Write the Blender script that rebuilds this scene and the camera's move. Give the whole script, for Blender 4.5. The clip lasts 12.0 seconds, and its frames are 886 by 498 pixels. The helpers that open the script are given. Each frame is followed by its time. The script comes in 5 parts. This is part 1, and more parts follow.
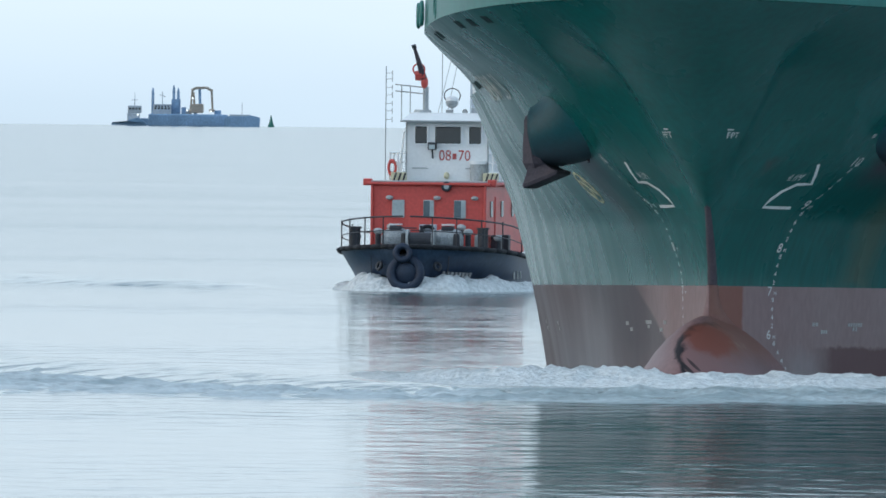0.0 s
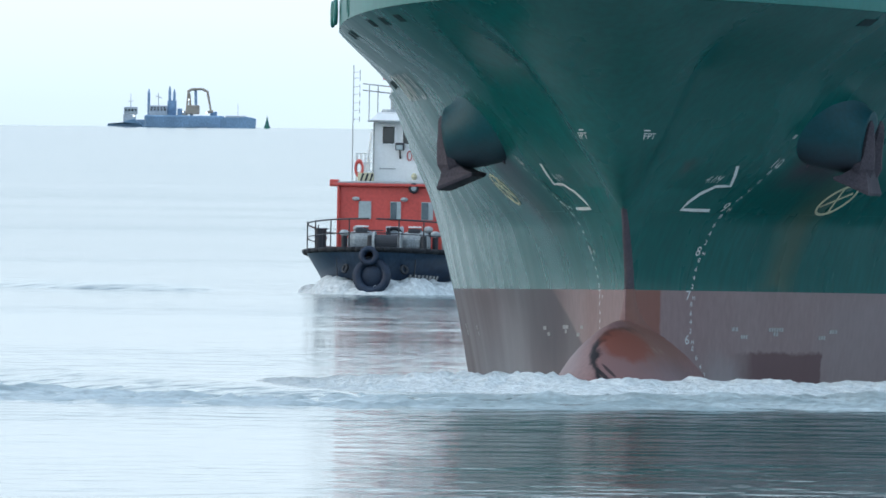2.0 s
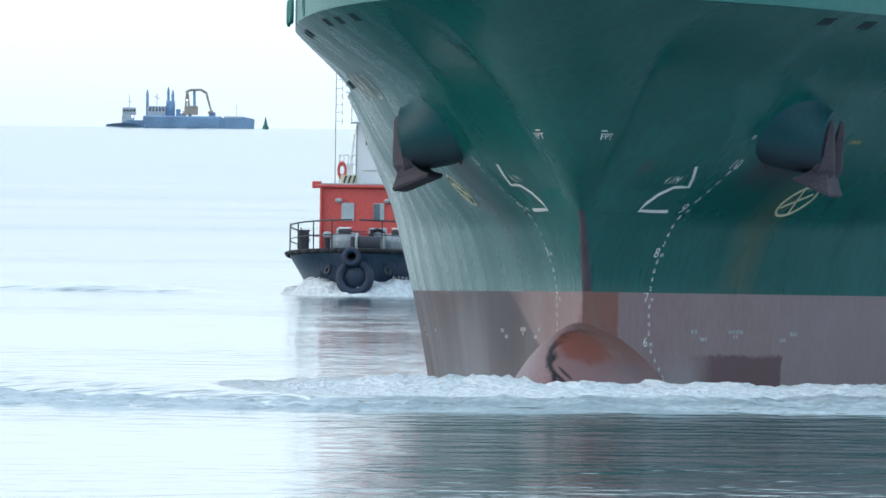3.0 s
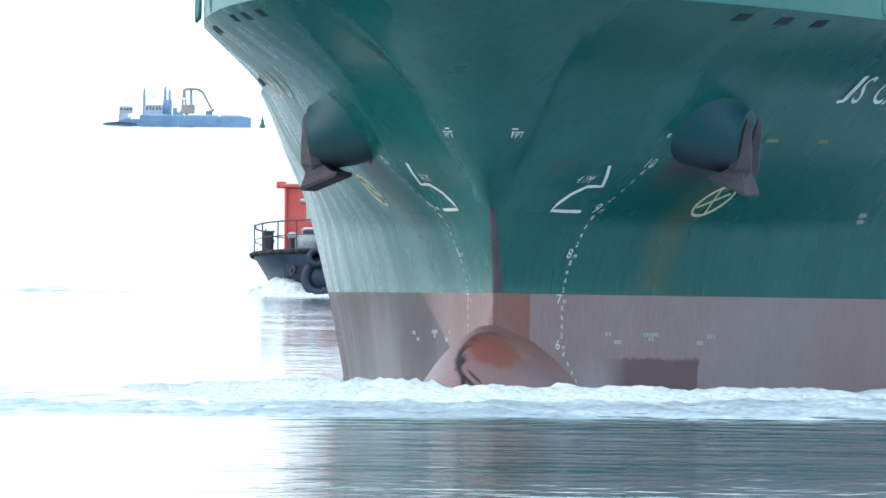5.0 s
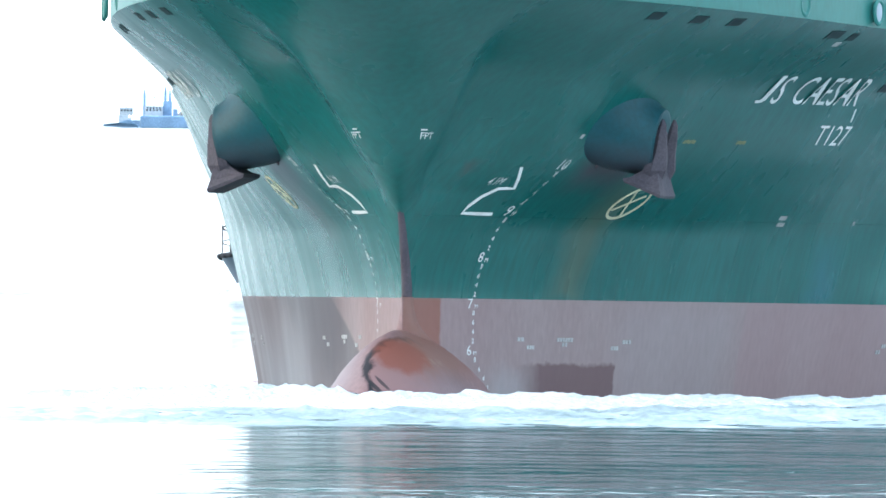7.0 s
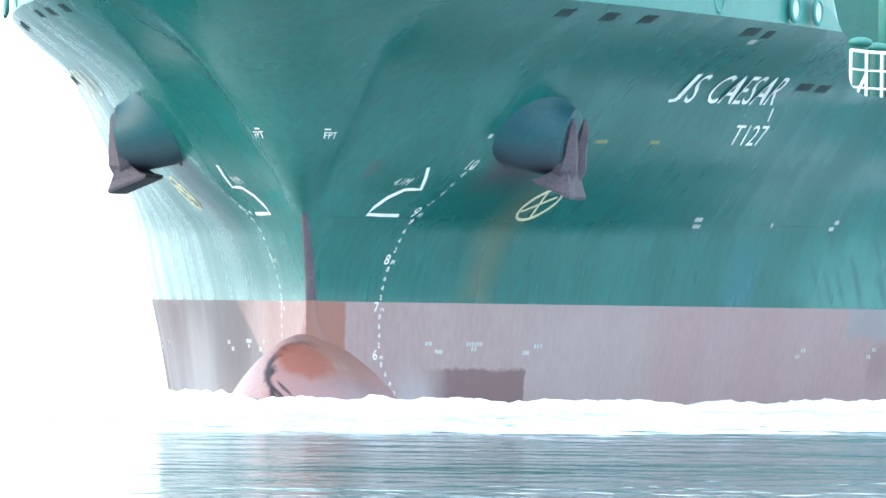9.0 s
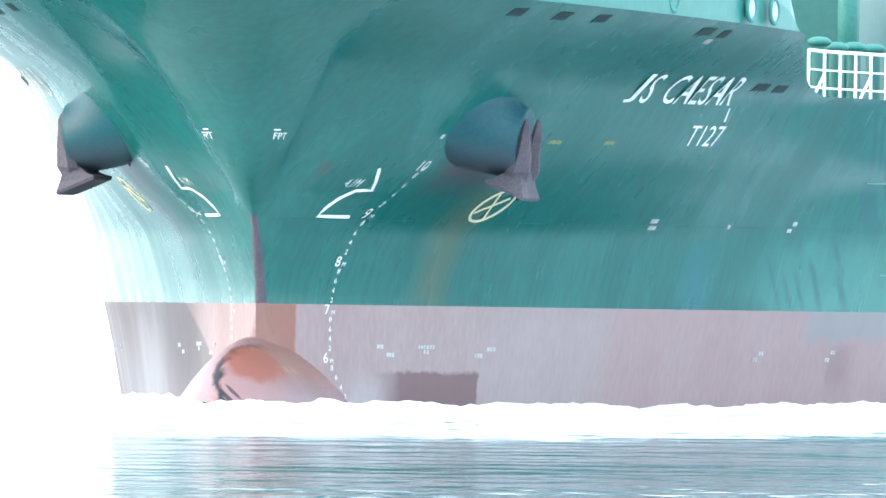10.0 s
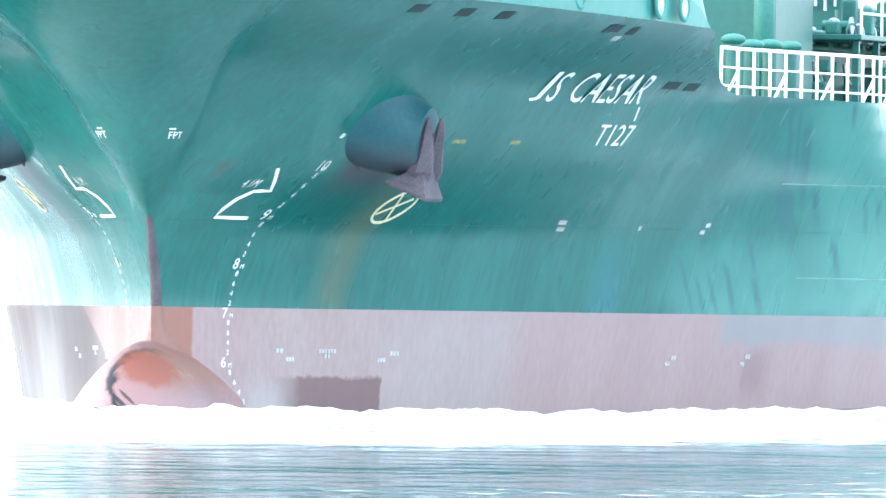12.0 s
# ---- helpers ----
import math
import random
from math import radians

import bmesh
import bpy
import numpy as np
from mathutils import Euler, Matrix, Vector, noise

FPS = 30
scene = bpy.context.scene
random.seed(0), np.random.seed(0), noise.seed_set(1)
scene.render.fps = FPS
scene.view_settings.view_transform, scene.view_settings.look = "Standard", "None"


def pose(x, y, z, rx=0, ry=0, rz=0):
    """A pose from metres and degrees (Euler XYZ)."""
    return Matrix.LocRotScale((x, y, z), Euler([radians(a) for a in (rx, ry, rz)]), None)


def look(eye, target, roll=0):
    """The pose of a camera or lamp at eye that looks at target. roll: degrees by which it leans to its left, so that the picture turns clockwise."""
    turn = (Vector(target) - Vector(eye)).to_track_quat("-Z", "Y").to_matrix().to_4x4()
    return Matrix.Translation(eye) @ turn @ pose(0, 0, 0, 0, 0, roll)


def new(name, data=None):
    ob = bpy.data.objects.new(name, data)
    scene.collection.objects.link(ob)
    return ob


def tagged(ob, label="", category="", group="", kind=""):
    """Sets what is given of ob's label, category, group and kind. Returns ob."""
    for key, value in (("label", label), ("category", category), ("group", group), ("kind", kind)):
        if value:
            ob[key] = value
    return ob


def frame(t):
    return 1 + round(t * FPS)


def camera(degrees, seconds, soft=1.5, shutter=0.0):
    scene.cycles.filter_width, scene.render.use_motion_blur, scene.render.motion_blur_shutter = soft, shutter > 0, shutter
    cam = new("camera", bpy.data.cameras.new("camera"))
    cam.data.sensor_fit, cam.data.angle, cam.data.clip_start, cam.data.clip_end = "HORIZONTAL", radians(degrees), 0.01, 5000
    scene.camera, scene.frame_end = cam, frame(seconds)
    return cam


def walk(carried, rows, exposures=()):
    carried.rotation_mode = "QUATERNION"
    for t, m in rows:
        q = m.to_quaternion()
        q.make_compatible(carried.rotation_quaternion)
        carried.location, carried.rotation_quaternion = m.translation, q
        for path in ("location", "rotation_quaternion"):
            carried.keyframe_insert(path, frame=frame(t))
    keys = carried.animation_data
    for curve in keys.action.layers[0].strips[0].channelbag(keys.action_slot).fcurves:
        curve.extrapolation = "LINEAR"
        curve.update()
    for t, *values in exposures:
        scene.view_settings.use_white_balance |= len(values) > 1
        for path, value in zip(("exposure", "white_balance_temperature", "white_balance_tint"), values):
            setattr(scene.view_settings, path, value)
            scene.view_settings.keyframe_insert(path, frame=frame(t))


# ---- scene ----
# A long lens on a tripod, 6.3 m above calm water: a cargo ship's bow passes close, a fire tug follows, a dredger lies on the horizon.
EYE = 6.255
FOCAL = 30000.0
cam = camera(2.994, 12.0, soft=1.6)
# seconds, pan to the right and tilt up, in units of the focal length
SWAY = [
    (0, -0.6, -2.3), (0.5, -4.8, -7.0), (1, 0.4, -5.5), (1.5, 3.4, -0.5), (2, 6.5, 0.1), (2.5, 8.4, -0.2), (3, 9.1, 1.1), (5, 14.7, -1.2), (5.5, 14.9, 0.7), (6, 14.7, 1.1), (6.5, 14.2, -0.8), (7, 14.3, 1.0), (9, 14.1, 1.3), (9.5, 14.1, 0.2), (10, 14.3, 2.7), (10.5, 14.2, 1.4), (11, 14.2, 1.1), (11.5, 13.2, 3.2), (12, 13.8, 2.2),
]
EXPOSURES = [(0.0, -0.08, 6050, 9), (1.5, 0.1, 6050, 9), (2.5, 0.24, 6050, 9), (3.2, 0.4, 6060, 9), (5.0, 0.95, 6100, 9), (6.0, 1.15, 6120, 9), (7.0, 1.43, 6180, 9), (9.0, 2.12, 6360, 10), (10.5, 2.4, 6400, 10), (12.0, 2.54, 6400, 10)]
walk(cam, [(t, look((0, 0, EYE), (1000 * a / FOCAL, 1000, EYE - 1000 * (248.79 - b) / FOCAL), roll=0.634)) for t, a, b in SWAY], EXPOSURES)

# ---- light: an overcast sky with a soft sun ----
world = bpy.data.worlds.new("sky")
scene.world = world
world.use_nodes = True
wn, wl = world.node_tree.nodes, world.node_tree.links
wn.clear()
sky = wn.new("ShaderNodeTexSky")
sky.sky_type, sky.sun_disc = "NISHITA", False
sky.sun_elevation, sky.sun_rotation = radians(24), radians(261)
sky.dust_density, sky.air_density = 3.0, 1.0
sky_bg, cloud_bg, sky_sum, sky_out = wn.new("ShaderNodeBackground"), wn.new("ShaderNodeBackground"), wn.new("ShaderNodeAddShader"), wn.new("ShaderNodeOutputWorld")
sky_bg.inputs["Strength"].default_value = 0.05
# the cloud cover: palest along the horizon, greyer above, with long soft streaks
sky_at, sky_axes, sky_ramp = wn.new("ShaderNodeTexCoord"), wn.new("ShaderNodeSeparateXYZ"), wn.new("ShaderNodeValToRGB")
wl.new(sky_at.outputs["Generated"], sky_axes.inputs[0])
wl.new(sky_axes.outputs["Z"], sky_ramp.inputs[0])
for at, tone in ((0.0, (0.80, 0.945, 1.05)), (0.008, (0.91, 1.02, 1.08)), (0.035, (0.88, 1.0, 1.08)), (0.085, (0.84, 0.96, 1.05)), (0.4, (0.48, 0.61, 0.73)), (1.0, (0.8, 0.97, 1.1))):
    stop = sky_ramp.color_ramp.elements[0] if at == 0 else sky_ramp.color_ramp.elements[-1] if at == 1 else sky_ramp.color_ramp.elements.new(at)
    stop.color = (*tone, 1)
sky_scale, sky_streak, sky_level, sky_mix = wn.new("ShaderNodeMapping"), wn.new("ShaderNodeTexNoise"), wn.new("ShaderNodeMapRange"), wn.new("ShaderNodeMix")
sky_scale.inputs["Scale"].default_value = (1, 1, 7)
wl.new(sky_at.outputs["Generated"], sky_scale.inputs[0])
wl.new(sky_scale.outputs[0], sky_streak.inputs["Vector"])
sky_streak.inputs["Scale"].default_value, sky_streak.inputs["Detail"].default_value = 3.0, 5
sky_level.inputs[1].default_value, sky_level.inputs[2].default_value, sky_level.inputs[3].default_value, sky_level.inputs[4].default_value = 0.3, 0.7, 0.82, 1.15
wl.new(sky_streak.outputs[0], sky_level.inputs[0])
sky_mix.data_type, sky_mix.blend_type = "RGBA", "MULTIPLY"
sky_mix.inputs[0].default_value = 1.0
wl.new(sky_ramp.outputs[0], sky_mix.inputs[6])
wl.new(sky_level.outputs[0], sky_mix.inputs[7])
wl.new(sky_mix.outputs[2], cloud_bg.inputs["Color"])
cloud_bg.inputs["Strength"].default_value = 0.92
wl.new(sky.outputs[0], sky_bg.inputs["Color"])
wl.new(sky_bg.outputs[0], sky_sum.inputs[0])
wl.new(cloud_bg.outputs[0], sky_sum.inputs[1])
wl.new(sky_sum.outputs[0], sky_out.inputs["Surface"])
sun = new("sun", bpy.data.lights.new("sun", "SUN"))
sun.data.energy, sun.data.angle, sun.data.color = 0.16, radians(25), (1.0, 0.99, 0.98)
sun.matrix_world = look((-90, -14, 40), (0, 0, 0))


# ---- materials ----
def material(name, color, rough=0.5, metal=0.0, spread=0.25, grain=3.0, bump=0.0, stretch=(1, 1, 1), second=None, amount=0.5, fine=None, gloss=0.5, sheen=0.0):
    """A painted or bare surface: a base colour broken by a coarse and a fine noise, a second colour in patches, and a slight relief."""
    m = bpy.data.materials.new(name)
    m.use_nodes = True
    nodes, links = m.node_tree.nodes, m.node_tree.links
    bsdf = nodes["Principled BSDF"]
    bsdf.inputs["Roughness"].default_value, bsdf.inputs["Metallic"].default_value = rough, metal
    bsdf.inputs["Specular IOR Level"].default_value = gloss
    at, scale = nodes.new("ShaderNodeTexCoord"), nodes.new("ShaderNodeMapping")
    scale.inputs["Scale"].default_value = stretch
    links.new(at.outputs["Object"], scale.inputs["Vector"])
    coarse, small = nodes.new("ShaderNodeTexNoise"), nodes.new("ShaderNodeTexNoise")
    coarse.inputs["Scale"].default_value, coarse.inputs["Detail"].default_value = grain * 0.25, 4
    small.inputs["Scale"].default_value, small.inputs["Detail"].default_value = fine or grain * 4, 5
    links.new(scale.outputs[0], coarse.inputs["Vector"])
    links.new(scale.outputs[0], small.inputs["Vector"])
    ramp = nodes.new("ShaderNodeValToRGB")
    ramp.color_ramp.elements[0].position, ramp.color_ramp.elements[1].position = 0.5 - amount * 0.3, 0.5 + amount * 0.3
    c2 = second or tuple(c * (1 - spread) for c in color)
    ramp.color_ramp.elements[0].color, ramp.color_ramp.elements[1].color = (*c2, 1), (*color, 1)
    links.new(coarse.outputs[0], ramp.inputs[0])
    mix = nodes.new("ShaderNodeMix")
    mix.data_type, mix.blend_type = "RGBA", "MULTIPLY"
    mix.inputs[0].default_value = 1.0
    level = nodes.new("ShaderNodeMapRange")
    level.inputs[1].default_value, level.inputs[2].default_value, level.inputs[3].default_value, level.inputs[4].default_value = 0.3, 0.7, 1 - spread, 1 + spread * 0.4
    links.new(small.outputs[0], level.inputs[0])
    links.new(ramp.outputs[0], mix.inputs[6])
    links.new(level.outputs[0], mix.inputs[7])
    links.new(mix.outputs[2], bsdf.inputs["Base Color"])
    if sheen:
        dull = nodes.new("ShaderNodeMapRange")
        dull.inputs[1].default_value, dull.inputs[2].default_value, dull.inputs[3].default_value, dull.inputs[4].default_value = 0.35, 0.65, rough - sheen, rough + sheen
        links.new(coarse.outputs[0], dull.inputs[0])
        links.new(dull.outputs[0], bsdf.inputs["Roughness"])
    if bump:
        relief = nodes.new("ShaderNodeBump")
        relief.inputs["Strength"].default_value, relief.inputs["Distance"].default_value = 1.0, bump
        links.new(small.outputs[0], relief.inputs["Height"])
        links.new(relief.outputs[0], bsdf.inputs["Normal"])
    m["mix"] = mix.name
    return m


def patch(m, color, centre, size, edge=0.3, wobble=0.35, grain=2.5, strength=1.0, turn=(0, 0, 0)):
    """Lays a worn, repainted or toned patch of another colour on a material: a ragged oval or box round a place on the
    thing.
    """
    nodes, links = m.node_tree.nodes, m.node_tree.links
    bsdf = nodes["Principled BSDF"]
    before = bsdf.inputs["Base Color"].links[0].from_socket
    at, place = nodes.new("ShaderNodeTexCoord"), nodes.new("ShaderNodeMapping")
    place.vector_type = "TEXTURE"
    place.inputs["Location"].default_value, place.inputs["Scale"].default_value = centre, size
    place.inputs["Rotation"].default_value = [radians(a) for a in turn]
    links.new(at.outputs["Object"], place.inputs["Vector"])
    ragged = nodes.new("ShaderNodeTexNoise")
    ragged.inputs["Scale"].default_value, ragged.inputs["Detail"].default_value = grain, 6
    links.new(at.outputs["Object"], ragged.inputs["Vector"])
    shift = nodes.new("ShaderNodeVectorMath")
    shift.operation = "MULTIPLY_ADD"
    shift.inputs[1].default_value = (wobble * 2,) * 3
    links.new(ragged.outputs["Color"], shift.inputs[0])
    links.new(place.outputs[0], shift.inputs[2])
    middle = nodes.new("ShaderNodeVectorMath")
    middle.operation = "SUBTRACT"
    middle.inputs[1].default_value = (wobble,) * 3
    links.new(shift.outputs[0], middle.inputs[0])
    far = nodes.new("ShaderNodeVectorMath")
    far.operation = "LENGTH"
    links.new(middle.outputs[0], far.inputs[0])
    level = nodes.new("ShaderNodeMapRange")
    level.inputs[1].default_value, level.inputs[2].default_value, level.inputs[3].default_value, level.inputs[4].default_value = 1 - edge, 1 + edge, strength, 0
    links.new(far.outputs["Value"], level.inputs[0])
    mix = nodes.new("ShaderNodeMix")
    mix.data_type = "RGBA"
    mix.inputs[7].default_value = (*color, 1)
    links.new(level.outputs[0], mix.inputs[0])
    links.new(before, mix.inputs[6])
    links.new(mix.outputs[2], bsdf.inputs["Base Color"])
    return m


def area(m, color, v, z, side=0, edge=0.05, wobble=0.1, grain=2.5, strength=1.0, slant=0.0):
    """A painted, stained or toned strip of the plating between two places along the hull and two heights; slant moves
    it aft with height.
    """
    nodes, links = m.node_tree.nodes, m.node_tree.links
    bsdf = nodes["Principled BSDF"]
    before = bsdf.inputs["Base Color"].links[0].from_socket

    def node(kind, **settings):
        made = nodes.new(kind)
        if "op" in settings:
            made.operation = settings["op"]
        return made

    def sums(op, a, b):
        made = node("ShaderNodeMath", op=op)
        for k, value in enumerate((a, b)):
            if isinstance(value, (int, float)):
                made.inputs[k].default_value = value
            else:
                links.new(value, made.inputs[k])
        return made.outputs[0]

    def step(value, low, high):
        made = node("ShaderNodeMapRange")
        made.inputs[1].default_value, made.inputs[2].default_value = low, high
        links.new(value, made.inputs[0])
        return made.outputs[0]

    at, ragged, axes, jitter = node("ShaderNodeTexCoord"), node("ShaderNodeTexNoise"), node("ShaderNodeSeparateXYZ"), node("ShaderNodeSeparateColor")
    links.new(at.outputs["Object"], axes.inputs[0])
    links.new(at.outputs["Object"], ragged.inputs["Vector"])
    ragged.inputs["Scale"].default_value, ragged.inputs["Detail"].default_value = grain, 6
    links.new(ragged.outputs["Color"], jitter.inputs[0])
    vv = sums("ADD", axes.outputs["Y"], sums("MULTIPLY", sums("SUBTRACT", jitter.outputs[0], 0.5), wobble * 2))
    vv = sums("SUBTRACT", vv, sums("MULTIPLY", sums("SUBTRACT", axes.outputs["Z"], (z[0] + z[1]) / 2), slant))
    zz = sums("ADD", axes.outputs["Z"], sums("MULTIPLY", sums("SUBTRACT", jitter.outputs[1], 0.5), wobble * 2))
    e = edge if isinstance(edge, tuple) else (edge,) * 4
    mask = sums("MULTIPLY", step(vv, v[0] - e[0], v[0] + e[0]), step(vv, v[1] + e[1], v[1] - e[1]))
    mask = sums("MULTIPLY", mask, sums("MULTIPLY", step(zz, z[0] - e[2], z[0] + e[2]), step(zz, z[1] + e[3], z[1] - e[3])))
    if side:
        mask = sums("MULTIPLY", mask, step(axes.outputs["X"], 0.0, 0.02 * side))
    mix = node("ShaderNodeMix")
    mix.data_type = "RGBA"
    mix.inputs[7].default_value = (*color, 1)
    links.new(sums("MULTIPLY", mask, strength), mix.inputs[0])
    links.new(before, mix.inputs[6])
    links.new(mix.outputs[2], bsdf.inputs["Base Color"])
    return m


def water_material(name, ripple=1.0):
    m = bpy.data.materials.new(name)
    m.use_nodes = True
    nodes, links = m.node_tree.nodes, m.node_tree.links
    bsdf = nodes["Principled BSDF"]
    bsdf.inputs["Base Color"].default_value = (0.02, 0.08, 0.085, 1)
    bsdf.inputs["Roughness"].default_value, bsdf.inputs["IOR"].default_value = 0.06, 1.33
    at = nodes.new("ShaderNodeTexCoord")
    normal, lie = None, nodes.new("ShaderNodeMapping")
    lie.inputs["Scale"].default_value = (1.7, 1.15, 1)
    links.new(at.outputs["Object"], lie.inputs["Vector"])
    patches = nodes.new("ShaderNodeTexNoise")
    patches.inputs["Scale"].default_value, patches.inputs["Detail"].default_value = 0.018, 3
    links.new(at.outputs["Object"], patches.inputs["Vector"])
    calm = nodes.new("ShaderNodeMapRange")
    calm.inputs[1].default_value, calm.inputs[2].default_value, calm.inputs[3].default_value, calm.inputs[4].default_value = 0.36, 0.64, 0.5, 1.7
    links.new(patches.outputs[0], calm.inputs[0])
    # a breeze ruffles the open water further out
    axes, breeze, wind = nodes.new("ShaderNodeSeparateXYZ"), nodes.new("ShaderNodeMapRange"), nodes.new("ShaderNodeMath")
    links.new(at.outputs["Object"], axes.inputs[0])
    links.new(axes.outputs["Y"], breeze.inputs[0])
    breeze.inputs[1].default_value, breeze.inputs[2].default_value, breeze.inputs[3].default_value, breeze.inputs[4].default_value = 380, 900, 0.68, 0.75
    wind.operation = "MULTIPLY"
    links.new(calm.outputs[0], wind.inputs[0])
    links.new(breeze.outputs[0], wind.inputs[1])
    for scale, height, detail in ((0.05, 0.36, 2), (0.36, 0.25, 2), (1.4, 0.035, 3)):
        wave, relief, rise = nodes.new("ShaderNodeTexNoise"), nodes.new("ShaderNodeBump"), nodes.new("ShaderNodeMath")
        wave.inputs["Scale"].default_value, wave.inputs["Detail"].default_value = scale, detail
        links.new(lie.outputs[0] if scale > 0.1 else at.outputs["Object"], wave.inputs["Vector"])
        rise.operation = "MULTIPLY"
        links.new(wave.outputs[0], rise.inputs[0])
        links.new(wind.outputs[0], rise.inputs[1])
        relief.inputs["Strength"].default_value, relief.inputs["Distance"].default_value = 1.0, height * ripple
        links.new(rise.outputs[0], relief.inputs["Height"])
        if normal:
            links.new(normal, relief.inputs["Normal"])
        normal = relief.outputs[0]
    links.new(normal, bsdf.inputs["Normal"])
    haze = nodes.new("ShaderNodeMapRange")
    haze.inputs[1].default_value, haze.inputs[2].default_value, haze.inputs[3].default_value, haze.inputs[4].default_value = 380, 900, 0.07, 0.12
    links.new(axes.outputs["Y"], haze.inputs[0])
    links.new(haze.outputs[0], bsdf.inputs["Roughness"])
    return m


WATER = water_material("calm_grey_green_water")
FOAM = material("white_foam", (0.80, 0.82, 0.82), 0.9, spread=0.25, grain=3, second=(0.68, 0.73, 0.74), amount=0.8, bump=0.14, fine=6)
WASH = material("pale_churned_water", (0.68, 0.74, 0.75), 0.35, spread=0.4, grain=1.2, second=(0.28, 0.36, 0.38), amount=0.8, bump=0.03, fine=5)
GREEN = material("sea_green_hull_paint", (0.001, 0.086, 0.076), 0.28, gloss=0.4, sheen=0.06, spread=0.2, grain=1.6, stretch=(1, 2.2, 0.12), second=(0.007, 0.112, 0.100), amount=0.7, bump=0.001, fine=5)
# shade on the bolsters put into a darker, duller green
BOLSTER = material("shade_darkened_bolster_green", (0.004, 0.08, 0.095), 0.5, gloss=0.3, spread=0.2, grain=2.5, second=(0.010, 0.055, 0.07), amount=0.8)
# skylight on the upright bulwark and fairleads put into a lighter green
LIGHT_GREEN = material("skylit_bulwark_green", (0.03, 0.19, 0.165), 0.4, spread=0.12, grain=2, stretch=(1, 1, 0.4))
BOOT = material("faded_red_antifouling", (0.265, 0.187, 0.186), 0.6, gloss=0.25, sheen=0.12, spread=0.1, grain=1.2, stretch=(1, 1.6, 0.5), second=(0.295, 0.225, 0.222), amount=0.9, fine=6)
BULB_PAINT = material("worn_bulb_antifouling", (0.255, 0.148, 0.146), 0.55, gloss=0.3, spread=0.2, grain=2.2)
WHITE_MARK = material("white_marking_paint", (0.72, 0.74, 0.72), 0.5, spread=0.15, grain=8)
DULL_MARK = material("dull_white_marking_paint", (0.46, 0.45, 0.44), 0.6, spread=0.25, grain=9)
DULL_YELLOW = material("worn_yellow_marking_paint", (0.30, 0.31, 0.16), 0.6, spread=0.3, grain=9)
YELLOW_MARK = material("pale_yellow_marking_paint", (0.66, 0.62, 0.42), 0.5, spread=0.15, grain=8)
RUST = material("rusty_anchor_iron", (0.088, 0.072, 0.085), 0.75, spread=0.35, grain=5, second=(0.05, 0.042, 0.058), bump=0.01)
# shade inside openings put in as a near-black green
DARK = material("opening_shade_green", (0.006, 0.03, 0.033), 0.7, spread=0.3, grain=6)
DECK_GREEN = material("green_deck_paint", (0.02, 0.16, 0.13), 0.6, spread=0.2, grain=3)
HOUSE_GREEN = material("green_deckhouse_paint", (0.010, 0.105, 0.092), 0.5, spread=0.14, grain=1.5)
WHITE = material("white_ship_paint", (0.84, 0.86, 0.86), 0.45, spread=0.05, grain=3)
TUG_HULL = material("dark_navy_tug_paint", (0.013, 0.034, 0.082), 0.36, spread=0.4, grain=2, stretch=(1, 1, 0.4), second=(0.045, 0.072, 0.12), amount=0.6, bump=0.004)
TUG_RED = material("orange_red_deckhouse_paint", (0.64, 0.095, 0.08), 0.45, spread=0.14, grain=2.5)
RUBBER = material("black_tyre_rubber", (0.012, 0.015, 0.022), 0.8, spread=0.4, grain=10, bump=0.01)
NAVY_RUBBER = material("navy_painted_rubber", (0.011, 0.022, 0.05), 0.6, spread=0.4, grain=6, second=(0.02, 0.04, 0.08), bump=0.006)
STEEL = material("dark_painted_rail_steel", (0.03, 0.034, 0.045), 0.5, spread=0.3, grain=8)
GREY = material("grey_machinery_paint", (0.44, 0.47, 0.48), 0.5, spread=0.25, grain=4)
DIM_GREY = material("weathered_grey_winch_paint", (0.19, 0.22, 0.24), 0.5, spread=0.5, grain=5, second=(0.42, 0.45, 0.46), amount=0.5)
STEEL_BLUE = material("shaded_window_glass", (0.10, 0.15, 0.18), 0.1, spread=0.2, grain=3)
GLASS = material("dark_window_glass", (0.01, 0.018, 0.022), 0.06, spread=0.1, grain=1, gloss=0.8)
PALE_GLASS = material("pale_glass_pane", (0.42, 0.50, 0.52), 0.15, spread=0.15, grain=2)
RED_TEXT = material("red_lettering", (0.50, 0.10, 0.09), 0.5, spread=0.1, grain=5)
# haze over the distant vessels put into a paler blue
BLUE_HULL = material("hazed_barge_blue", (0.27, 0.42, 0.62), 0.6, spread=0.25, grain=0.5)
PALE_STEEL = material("pale_grey_vessel_paint", (0.50, 0.56, 0.62), 0.6, spread=0.2, grain=0.6)
# excavator yellow with the distance haze put into its colour
OCHRE = material("hazed_excavator_yellow", (0.42, 0.36, 0.29), 0.6, spread=0.2, grain=0.8)
BUOY_GREEN = material("green_buoy_paint", (0.04, 0.20, 0.16), 0.6, spread=0.2, grain=2)
LAMP_WHITE = material("lamp_lens", (0.9, 0.92, 0.9), 0.2, spread=0.05, grain=4)
glow = LAMP_WHITE.node_tree.nodes["Principled BSDF"]
glow.inputs["Emission Color"].default_value, glow.inputs["Emission Strength"].default_value = (1, 0.97, 0.9, 1), 1.2

